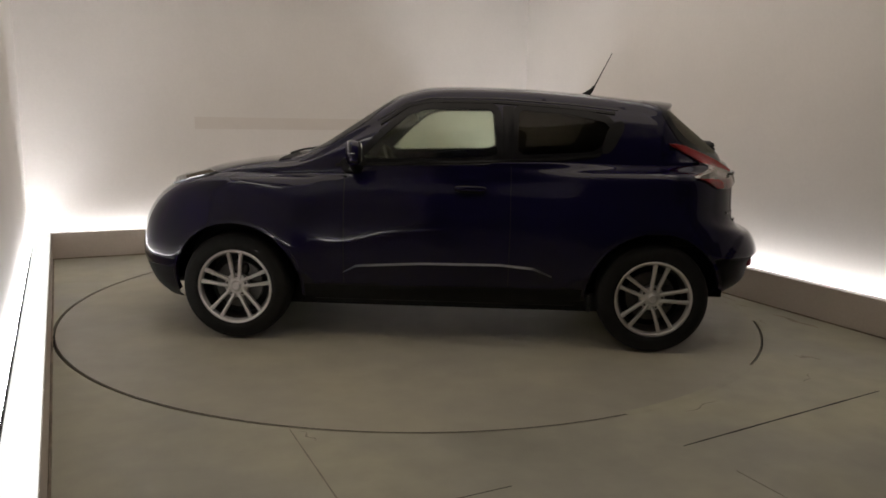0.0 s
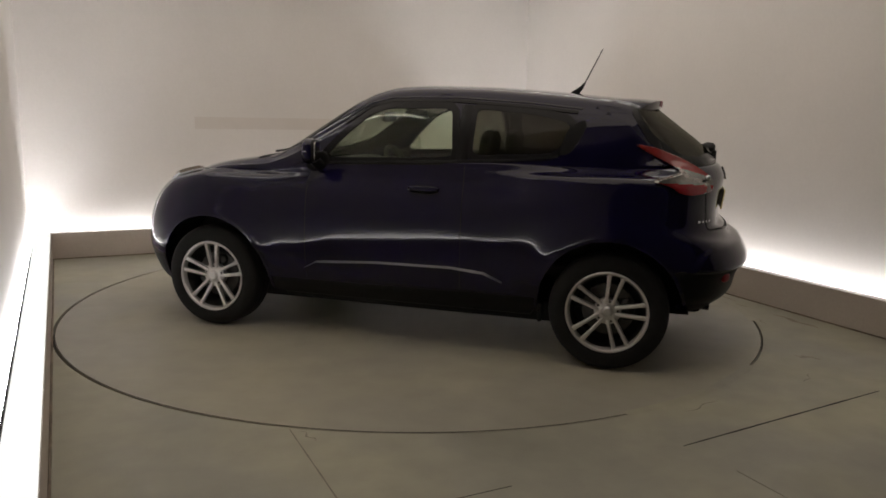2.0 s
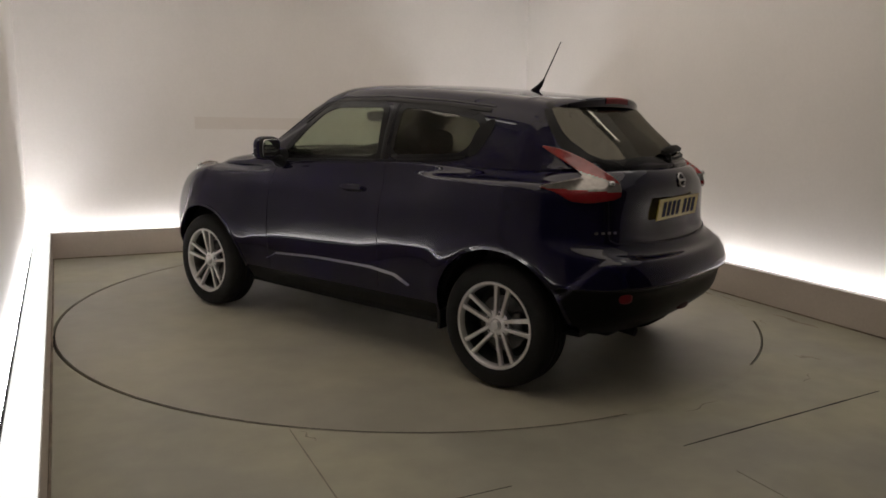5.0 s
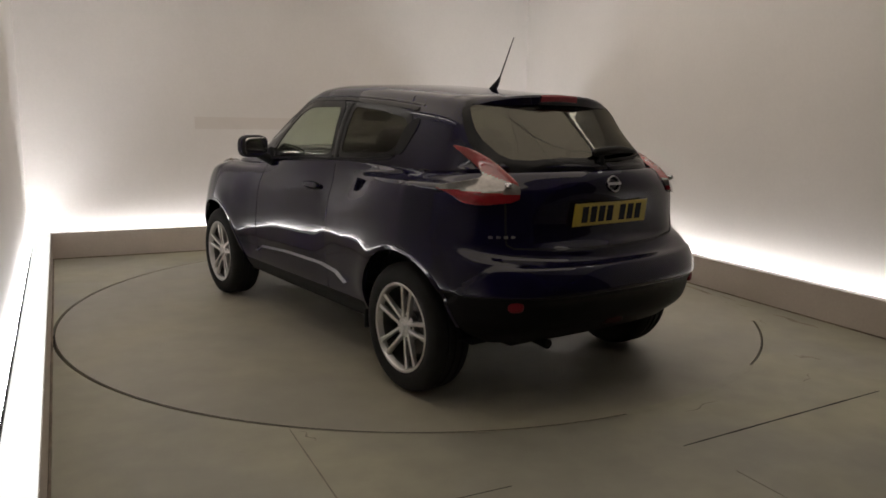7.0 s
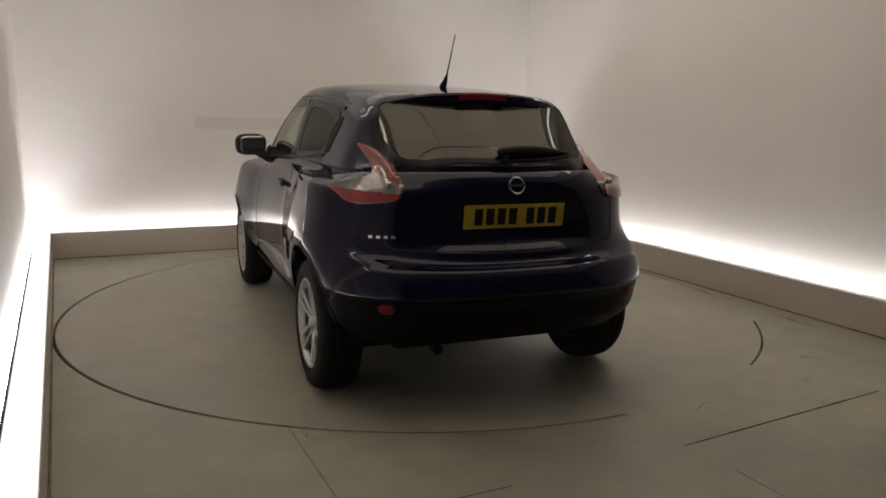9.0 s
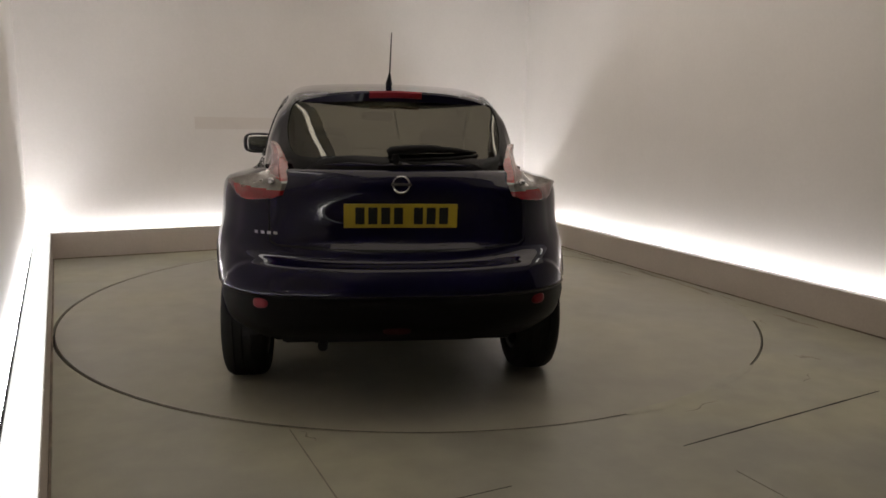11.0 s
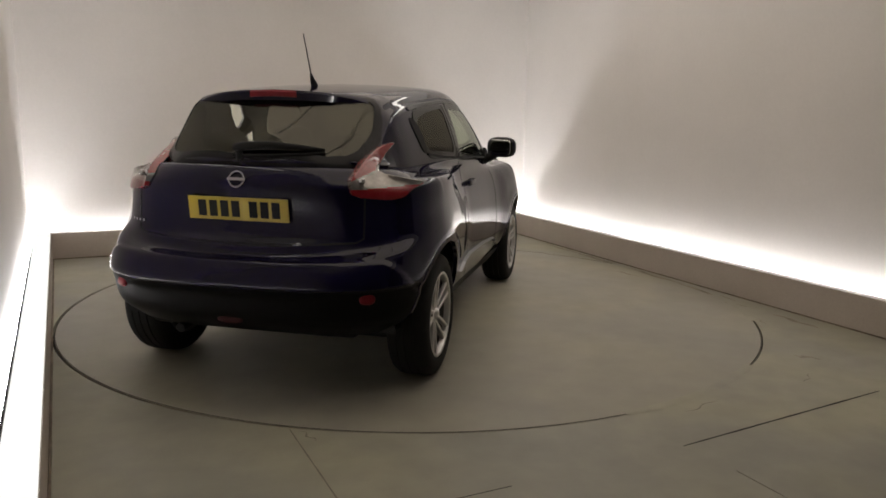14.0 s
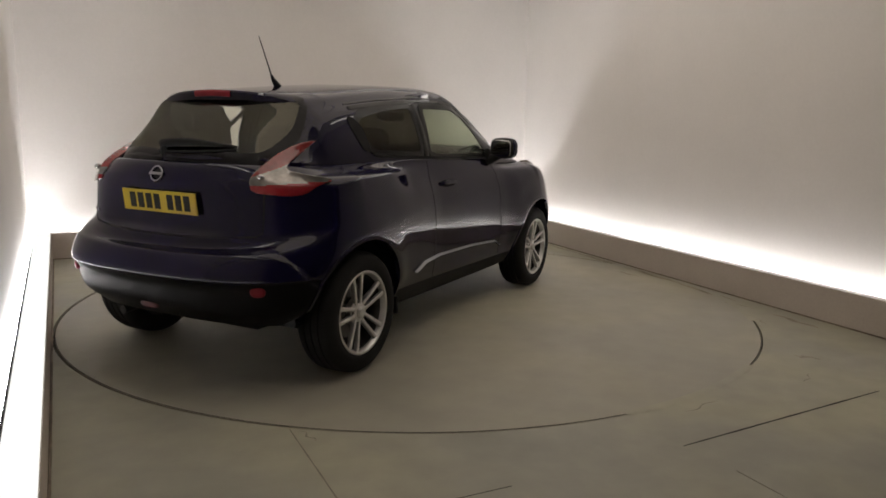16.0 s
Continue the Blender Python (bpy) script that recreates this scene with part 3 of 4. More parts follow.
def flank_point(k, s):
    """A point on flank line k; s runs from 0 at the nose's middle to 1 at the tail's middle."""
    nose, tail, zs, ws = FLANK[k]
    fx, rx = 1.30, -1.42
    z_at, w_at = spline(KZ, zs), spline(KN, ws)
    if s < 0.25:
        a = s / 0.25 * math.pi / 2
        e = 2 / 2.5
        x = fx + (nose - fx) * math.cos(a) ** e
        y = w_at(x) * math.sin(a) ** e
    elif s > 0.75:
        a = (1 - s) / 0.25 * math.pi / 2
        e = 2 / (3.0 if k < 3 else 2.7 if k < 4 else 2.5 if k == 4 else 2.2)
        x = rx + (tail - rx) * math.cos(a) ** e
        y = w_at(x) * math.sin(a) ** e
    else:
        x = fx + (rx - fx) * (s - 0.25) / 0.5
        y = w_at(x)
    z = z_at(x)
    return np.array([x, y, z])


KT = [1.80, 1.6, 1.35, 1.12, 0.95, 0.8, 0.6, 0.4, 0.25, 0.1, -0.1, -0.4, -0.8, -1.1, -1.3, -1.4, -1.5, -1.6, -1.7, -1.78, -1.80]
TOP_Z = spline(KT, [.955, 1.026, 1.070, 1.100, 1.128, 1.20, 1.335, 1.467, 1.545, 1.572, 1.577, 1.572, 1.549, 1.523, 1.50, 1.468, 1.397, 1.322, 1.245, 1.172, 1.150])
RAIL_Z = spline(KT, [.930, 1.002, 1.036, 1.050, 1.065, 1.11, 1.215, 1.325, 1.405, 1.466, 1.489, 1.484, 1.454, 1.427, 1.40, 1.372, 1.318, 1.26, 1.20, 1.150, 1.138])
RAIL_Y = spline(KT, [.58, .62, .65, .68, .695, .70, .675, .645, .622, .605, .598, .594, .582, .57, .56, .56, .562, .568, .574, .58, .58])
BASE_Z, BASE_W = spline(KZ, FLANK[8][2]), spline(KN, FLANK[8][3])


def smooth01(t):
    t = min(max(t, 0), 1)
    return t * t * (3 - 2 * t)


def top_section(x):
    zb, wb, zr, yr, zc = BASE_Z(x), BASE_W(x), RAIL_Z(x), RAIL_Y(x), TOP_Z(x)
    rise = max(zr - zb, 0.004)
    bow = 0.018 * min(1, rise / 0.3)
    pts = [(wb - 0.016, zb - 0.035), (wb - 0.004, zb), (wb + (yr - wb) * 0.42 + bow, zb + rise * 0.42), (wb + (yr - wb) * 0.80 + bow, zb + rise * 0.80), (yr - 0.005, zr),
           (yr * 0.86, zr + (zc - zr) * 0.66), (yr * 0.52, zr + (zc - zr) * 0.90), (0.0, zc)]
    back, fore = smooth01((-1.15 - x) / 0.65), smooth01((x - 1.1) / 0.74)
    return [np.array([x + 0.29 * back * (y / 0.62) ** 2.4 - 0.24 * fore * (y / 0.6) ** 2.2, y, z]) for y, z in pts]


ROWS = 10   # rows of the flank grid between two of its lines
DOOR_INSET = spline([.2, .42, .55, .68, .80, .90, 1.0, 1.07, 1.12], [0, 0, 0, .002, .006, .013, .024, .012, 0])


def sculpt(q, line):
    """Round haunches with flared arches, doors pressed in between them, a plate recess and a bumper shelf."""
    x, y, z = q
    to_rear, to_front = math.hypot(x + 1.262, z - 0.33), math.hypot(x - 1.262, z - 0.33)
    if abs(x) < 1.262:
        y -= DOOR_INSET(z) * smooth01((to_rear - 0.62) / 0.28) * smooth01((to_front - 0.50) / 0.34)
    if y > 0.6:
        for r in (to_rear, to_front):
            y += 0.011 * math.exp(-((r - 0.42) / 0.075) ** 2) * smooth01((z - 0.36) / 0.1)
    if x < -1.45:
        away = Vector((x + 1.0, y)).normalized()
        shelf = 0.715 - 0.17 * smooth01((x + 1.80) / 0.18)
        out = 0.014 * smooth01((shelf - z) / 0.016) - 0.012 * smooth01((2.85 - line) / 0.2)
        out *= smooth01((-1.52 - x) / 0.10)
        x, y = x + away.x * out, y + away.y * out
        k = smooth01((0.64 - abs(y)) / 0.46) * smooth01((z - 0.772) / 0.024) * smooth01((1.12 - z) / 0.26)
        x += 0.046 * k
    return (x, y, z)


def half_grids():
    S = np.concatenate([np.linspace(0, 0.25, 26)[:-1], np.linspace(0.25, 0.75, 121)[:-1], np.linspace(0.75, 1.0, 44)])
    side = []
    for s in S:
        side.append([sculpt(q, j / ROWS) for j, q in enumerate(catmull([flank_point(k, s) for k in range(len(FLANK))], ROWS))])
    top = []
    for x in np.concatenate([np.linspace(1.80, -1.30, 130), np.linspace(-1.31, -1.80, 40)]):
        top.append([tuple(q) for q in catmull(top_section(x), 6)])
    # A skirt below the rear window reaches down behind the tailgate's edge.
    edge = top[-1]
    for fwd, drop in ((0.004, 0.004), (0.008, 0.03), (0.012, 0.10)):
        top.append([(x + fwd, y, z - drop) for x, y, z in edge])
    return side, top


SIDE_GRID, TOP_GRID = half_grids()


def half_mesh(with_side=True, with_top=True):
    bm = bmesh.new()
    if with_side:
        grid_faces(bm, SIDE_GRID)
    if with_top:
        grid_faces(bm, TOP_GRID)
    return bm


def whole(bm):
    b2 = mirrored(bm)
    me = bpy.data.meshes.new("tmp")
    b2.to_mesh(me)
    b2.free()
    bm.from_mesh(me)
    bpy.data.meshes.remove(me)
    bmesh.ops.remove_doubles(bm, verts=[v for v in bm.verts if abs(v.co.y) < 2e-4], dist=3e-4)
    return bm


import mathutils.bvhtree

bvh_of = mathutils.bvhtree.BVHTree.FromBMesh
_full = whole(half_mesh())
SHELL = bvh_of(_full)
_full.free()

LEFT_SIDE = Side((0, 2, 0), (1, 0, 0), (0, 0, 1), (0, -1, 0))        # u = x, v = z
ABOVE = Side((0, 0, 3), (1, 0, 0), (0, 1, 0), (0, 0, -1))            # u = x, v = y
BEHIND = Side((-4, 0, 0), (0, 1, 0), (0, 0, 1), (1, 0, 0))           # u = y, v = z
DIAG = Vector((1, -1.1, 0)).normalized()
CORNER = Side(Vector((-1.6, 0.7, 0)) - DIAG * 3, (-DIAG.y, DIAG.x, 0), (0, 0, 1), DIAG)

FRONT_GLASS = rounded([(.53, 1.105), (.37, 1.275), (.235, 1.39), (.12, 1.432), (-.30, 1.437), (-.335, 1.13)], 2, 0.09)
REAR_GLASS = rounded([(-.43, 1.437), (-.74, 1.412), (-.96, 1.372), (-1.0, 1.33), (-.95, 1.215), (-.89, 1.17), (-.425, 1.145)], 2, 0.10)
WINDSCREEN = rounded([(.97, 0.30), (.80, .63), (.40, .555), (.345, .30), (.335, 0), (.345, -.30), (.40, -.555), (.80, -.63), (.97, -.30), (.99, 0)], 1)
REAR_WINDOW = rounded([(-1.43, 0), (-1.40, .28), (-1.335, .46), (-1.33, .515), (-1.44, .54), (-1.60, .50), (-1.71, .36), (-1.775, 0),
                       (-1.71, -.36), (-1.60, -.50), (-1.44, -.54), (-1.33, -.515), (-1.335, -.46), (-1.40, -.28)], 1)
AXLES = (1.262, -1.262)
HUB_Z, ARCH_R = 0.33, 0.402


def both(make, name, mat, parent, label="", **kw):
    """The same part on the left and, mirrored, on the right."""
    bm = make()
    b2 = mirrored(bm)
    pl, pr = parent if isinstance(parent, (list, tuple)) else (parent, parent)
    return [part(name, bm, mat, pl, label, **kw), part(name, b2, mat, pr, label, **kw)]


DOOR_X = (0.60, -0.40, -0.80)


def flank_kind(i, j):
    """Which panel a cell of the flank grid belongs to."""
    q = SIDE_GRID[i][j]
    q2 = SIDE_GRID[i + 1][j + 1]
    x, y, z = (q[0] + q2[0]) / 2, (q[1] + q2[1]) / 2, (q[2] + q2[2]) / 2
    if y > 0.4 and any(math.hypot(x - a, z - HUB_Z) < ARCH_R for a in AXLES):
        return None
    rear = i >= 25 + 120
    if rear and j < 2.8 * ROWS:
        return "rear_bumper"
    if not rear and j < (1.1 * ROWS if i >= 25 else 2 * ROWS):
        return "sill" if i >= 25 else "front_bumper"
    if rear and y < 0.60 and j >= 5.0 * ROWS:
        return "tailgate"
    if not rear and i >= 25 and j >= 1.1 * ROWS and j < 8 * ROWS:
        if DOOR_X[1] < x < DOOR_X[0]:
            return "front_door"
        if DOOR_X[2] < x < DOOR_X[1]:
            return "rear_door"
    return "body"


def flank_panel(kind):
    bm = bmesh.new()
    made = {}

    def vert(i, j):
        if (i, j) not in made:
            made[i, j] = bm.verts.new(SIDE_GRID[i][j])
        return made[i, j]
    for i in range(len(SIDE_GRID) - 1):
        for j in range(len(SIDE_GRID[0]) - 1):
            if flank_kind(i, j) == kind:
                q = (vert(i, j), vert(i + 1, j), vert(i + 1, j + 1), vert(i, j + 1))
                bm.faces.new(q)
    return bm


def smooth_arches(bm):
    """Pulls the cut edge of the wheel openings onto a circle."""
    for v in bm.verts:
        if v.is_boundary:
            for a in AXLES:
                d = math.hypot(v.co.x - a, v.co.z - HUB_Z)
                if ARCH_R - 0.03 < d < ARCH_R + 0.035 and v.co.z > 0.26 and v.co.y > 0.4:
                    v.co.x, v.co.z = a + (v.co.x - a) * ARCH_R / d, HUB_Z + (v.co.z - HUB_Z) * ARCH_R / d
    return bm


def turn_out(bm):
    """Faces of a half panel look away from the car's middle."""
    for fc in bm.faces:
        c = fc.calc_center_median()
        if fc.normal.dot(c - Vector((c.x * 0.55, 0, 0.62))) < 0:
            fc.normal_flip()
    return bm


def grid_normals():
    """Normals of the whole bodywork, so that panels shade without a break where they meet."""
    table = {}
    for G in (SIDE_GRID, TOP_GRID):
        A = np.array(G, float)
        A = A.reshape(len(G), len(G[0]), 3)
        N = np.cross(np.gradient(A, axis=0), np.gradient(A, axis=1))
        N /= np.linalg.norm(N, axis=2, keepdims=True) + 1e-12
        for i in range(A.shape[0]):
            for j in range(A.shape[1]):
                x, y, z = A[i, j]
                n = N[i, j]
                if np.dot(n, (x * 0.45, y, z - 0.62)) < 0:
                    n = -n
                if abs(y) < 2e-4:
                    n = np.array([n[0], 0, n[2]])
                table[round(x * 5000), round(y * 5000), round(z * 5000)] = n
    return table


NORMALS = grid_normals()


def even_normals(ob):
    me = ob.data
    out = []
    for v in me.vertices:
        x, y, z = v.co
        n = NORMALS.get((round(x * 5000), round(abs(y) * 5000), round(z * 5000)))
        out.append(tuple(v.normal) if n is None else (n[0], n[1] if y >= 0 else -n[1], n[2]))
    me.normals_split_custom_set_from_vertices(out)
    return ob


def top_mesh():
    bm = bmesh.new()
    grid_faces(bm, TOP_GRID)
    dead = []
    for fc in bm.faces:
        c = fc.calc_center_median()
        if c.y > 0.45 and c.z > 1.08 and (inside((c.x, c.z), FRONT_GLASS) or inside((c.x, c.z), REAR_GLASS)):
            dead.append(fc)
        elif c.z > 1.08 and (inside((c.x, c.y), WINDSCREEN) or inside((c.x, c.y), REAR_WINDOW)):
            dead.append(fc)
    bmesh.ops.delete(bm, geom=dead, context="FACES")
    return turn_out(bm)


def join(*meshes):
    out = bmesh.new()
    for b in meshes:
        me = bpy.data.meshes.new("tmp")
        b.to_mesh(me)
        b.free()
        out.from_mesh(me)
        bpy.data.meshes.remove(me)
    return out


def wheel_meshes():
    R, W = 0.330, 0.215
    h = W / 2
    tyre = [(0.222, -h + 0.012), (0.232, -h + 0.002), (0.262, -h - 0.004), (0.292, -h), (0.312, -h + 0.010), (0.322, -h + 0.024), (R - 0.003, -h + 0.036),
            (R, -0.052), (R, -0.048), (R - 0.008, -0.047), (R - 0.008, -0.040), (R, -0.039), (R, -0.006), (R - 0.008, -0.005), (R - 0.008, 0.005), (R, 0.006),
            (R, 0.039), (R - 0.008, 0.040), (R - 0.008, 0.047), (R, 0.048), (R, 0.052), (R - 0.003, h - 0.036), (0.322, h - 0.024), (0.312, h - 0.010),
            (0.292, h), (0.262, h + 0.004), (0.232, h - 0.002), (0.222, h - 0.012)]
    rim = [(0.222, -h + 0.012), (0.20, -h + 0.02), (0.195, -0.05), (0.19, 0.03), (0.205, h - 0.035), (0.210, h - 0.012), (0.216, h - 0.004),
           (0.226, h - 0.002), (0.231, h - 0.006), (0.228, h - 0.016)]
    spoke = bmesh.new()
    # One arm: wide and shallow at the rim, narrower and deeper at the hub.
    secs = []
    for r, off, w, y, dep in ((0.045, 0.018, 0.022, h - 0.030, 0.034), (0.09, 0.0235, 0.020, h - 0.022, 0.030), (0.15, 0.031, 0.021, h - 0.014, 0.026), (0.195, 0.037, 0.025, h - 0.010, 0.022), (0.214, 0.040, 0.032, h - 0.010, 0.018)):
        c = off
        secs.append([spoke.verts.new(v) for v in ((r, y - dep, c - w / 2), (r, y - 0.004, c - w / 2), (r, y, c - w / 2 + 0.005), (r, y, c + w / 2 - 0.005), (r, y - 0.004, c + w / 2), (r, y - dep, c + w / 2))])
    for A, B in zip(secs, secs[1:]):
        for k in range(6):
            spoke.faces.new((A[k], A[(k + 1) % 6], B[(k + 1) % 6], B[k]))
    spoke.faces.new(secs[0][::-1])
    spoke.faces.new(secs[-1])
    bmesh.ops.recalc_face_normals(spoke, faces=spoke.faces)
    hub = [(0.0, h - 0.020), (0.026, h - 0.020), (0.031, h - 0.024), (0.034, h - 0.030), (0.052, h - 0.033), (0.074, h - 0.042), (0.076, h - 0.075)]
    cap = [(0.0, h - 0.014), (0.022, h - 0.015), (0.026, h - 0.019), (0.026, h - 0.024)]
    nut = [(0.0, 0.006), (0.007, 0.006), (0.0095, 0.0), (0.0095, -0.02)]
    disc = [(0.05, 0.010), (0.145, 0.010), (0.147, 0.008), (0.147, -0.008), (0.145, -0.010), (0.05, -0.010)]
    dish = [(0.0, -0.03), (0.19, -0.03), (0.195, -0.05)]
    return tyre, rim, spoke, hub, cap, nut, disc, dish


def build_wheels(car):
    tyre, rim, spoke, hub, cap, nut, disc, dish = wheel_meshes()
    first = None
    for a, base in ((AXLES[0], 90), (AXLES[1], 6)):
        for side in (1, -1):
            # The outer face looks along the wheel's +y; the right-hand wheels are turned about.
            m = pose(a, side * 0.757, HUB_Z, 0, 0, 0 if side > 0 else 180) @ pose(0, 0, 0, 0, -(180 - base) if side > 0 else -base, 0)
            if first is None:
                w = part("wheel", lathe(rim[4:], 56), M_ALLOY, car, "silver alloy wheel with five pairs of spokes")
                part("barrel", lathe(rim[:5], 48), M_STEEL, w, "dark inside of the rim")
                first = w
                part("tyre", lathe(tyre, 64, closed=True), M_RUBBER, w, "black rubber tyre")
                for k in range(5):
                    for flip in (1, -1):
                        mm = pose(0, 0, 0, 0, 72 * k, 0)
                        b = spoke.copy()
                        if flip < 0:
                            for v in b.verts:
                                v.co.z = -v.co.z
                            bmesh.ops.reverse_faces(b, faces=b.faces)
                        b.transform(mm)
                        part("spoke", b, M_ALLOY, w, smooth=False, bevel=0.002)
                    b = lathe(nut, 6)
                    b.transform(pose(0, 0, 0, 0, 72 * k, 0) @ pose(0.057, 0.068, 0))
                    part("wheel_nut", b, M_STEEL, w, smooth=False)
                part("hub", lathe(hub, 32), M_ALLOY, w)
                part("hub_cap", lathe(cap, 24), M_ALU, w, "round centre cap")
                part("brake_disc", lathe(disc, 40, closed=True), M_STEEL, w)
                part("brake_drum", lathe(dish, 32), M_BLACK, w)
                b = puffed(0.07, 0.07, 0.13, pose(0.10, 0.01, 0.0), 4, 4)
                part("brake_caliper", b, M_STEEL, w)
                w.matrix_basis = m
            else:
                c = copy_thing(first, m)
                c.parent = car


def plate_mesh():
    """A yellow plate with dark bars for its characters; two materials."""
    bm = bmesh.new()
    add_box(bm, -0.006, 0.0, -0.26, 0.26, -0.0555, 0.0555)
    n0 = len(bm.faces)
    x = 0.212
    for k in range(7):
        w = 0.050
        if k == 4:
            x -= 0.033
        add_box(bm, -0.0075, -0.0058, x - w + 0.004, x - 0.004, -0.0395, 0.0395)
        x -= w + 0.0085
    bm.faces.ensure_lookup_table()
    for fc in bm.faces[n0:]:
        fc.material_index = 1
    return bm


def seat(bench=False):
    w = 1.22 if bench else 0.50
    bm = puffed(0.52, w, 0.16, pose(0.02, 0, 0.50, 0, -6, 0), 4)
    b2 = puffed(0.16, w * 0.98, 0.62, pose(-0.29, 0, 0.80, 0, -14, 0), 4)
    return bm, b2


def build_interior(car):
    for y in (0.36, -0.36):
        a, b = seat()
        m = pose(-0.05, y, -0.02)
        a.transform(m)
        b.transform(m)
        s = part("seat", a, M_CLOTH, car, "black cloth front seat")
        part("backrest", b, M_CLOTH, s)
        part("headrest", puffed(0.10, 0.27, 0.18, m @ pose(-0.40, 0, 1.23, 0, -10, 0), 3), M_CLOTH, s)
        for d in (0.06, -0.06):
            part("headrest_post", tube([m @ Vector((-0.36, d, 1.04)), m @ Vector((-0.39, d, 1.17))], 0.006), M_STEEL, s)
    a, b = seat(True)
    m = pose(-0.92, 0, 0.0)
    a.transform(m)
    b.transform(m)
    s = part("rear_seat", a, M_CLOTH, car, "black cloth rear bench")
    part("backrest", b, M_CLOTH, s)
    for y in (0.34, -0.34):
        part("headrest", puffed(0.09, 0.25, 0.14, m @ pose(-0.40, y, 1.20, 0, -10, 0), 3), M_CLOTH, s)
        for d in (0.06, -0.06):
            part("headrest_post", tube([m @ Vector((-0.37, y + d, 1.05)), m @ Vector((-0.39, y + d, 1.16))], 0.006), M_STEEL, s)
    part("dashboard", puffed(0.46, 1.34, 0.34, pose(0.78, 0, 0.90, 0, 12, 0), 4), M_DASH, car, "dark grey plastic dashboard")
    ring = lathe([(0.185 + 0.015 * math.cos(t), 0.015 * math.sin(t)) for t in np.linspace(0, 2 * math.pi, 9)[:-1]], 32, "z", True)
    ring.transform(pose(0.43, -0.36, 0.98, 0, -65, 0))
    st = part("steering_wheel", ring, M_DASH, car, "black steering wheel")
    part("steering_boss", puffed(0.16, 0.34, 0.05, pose(0.43, -0.36, 0.98, 0, 25, 0) @ pose(0, 0, 0, 0, 90, 0), 3), M_DASH, st)
    part("rear_view_mirror", puffed(0.035, 0.24, 0.07, pose(0.37, 0, 1.37), 4), M_DASH, car, "black interior mirror")
    part("load_floor", box(-1.70, -1.25, -0.55, 0.55, 0.60, 0.66), M_CLOTH, car, "black boot floor", smooth=False, bevel=0.02)
    lin = bmesh.new()
    grid_faces(lin, [[(q[0], q[1], q[2] - 0.03) for q in col[24:]] for col in TOP_GRID if -1.22 < col[-1][0] < 0.30])
    part("headlining", turn_out(whole(lin)), material("headlining_cloth", (0.20, 0.195, 0.18), 0.95, var=0.05, scale=8), car, "pale grey roof lining")
    for y in (0.60, -0.60):
        part("door_card", puffed(1.5, 0.05, 0.62, pose(-0.1, y * 1.08, 0.72), 6), M_DASH, car)


def HUG(z):
    """The rear lamps lie close at their tips and bridge the shoulder lower down."""
    return 0.012 + 0.08 * smooth01((1.21 - z) / 0.11)


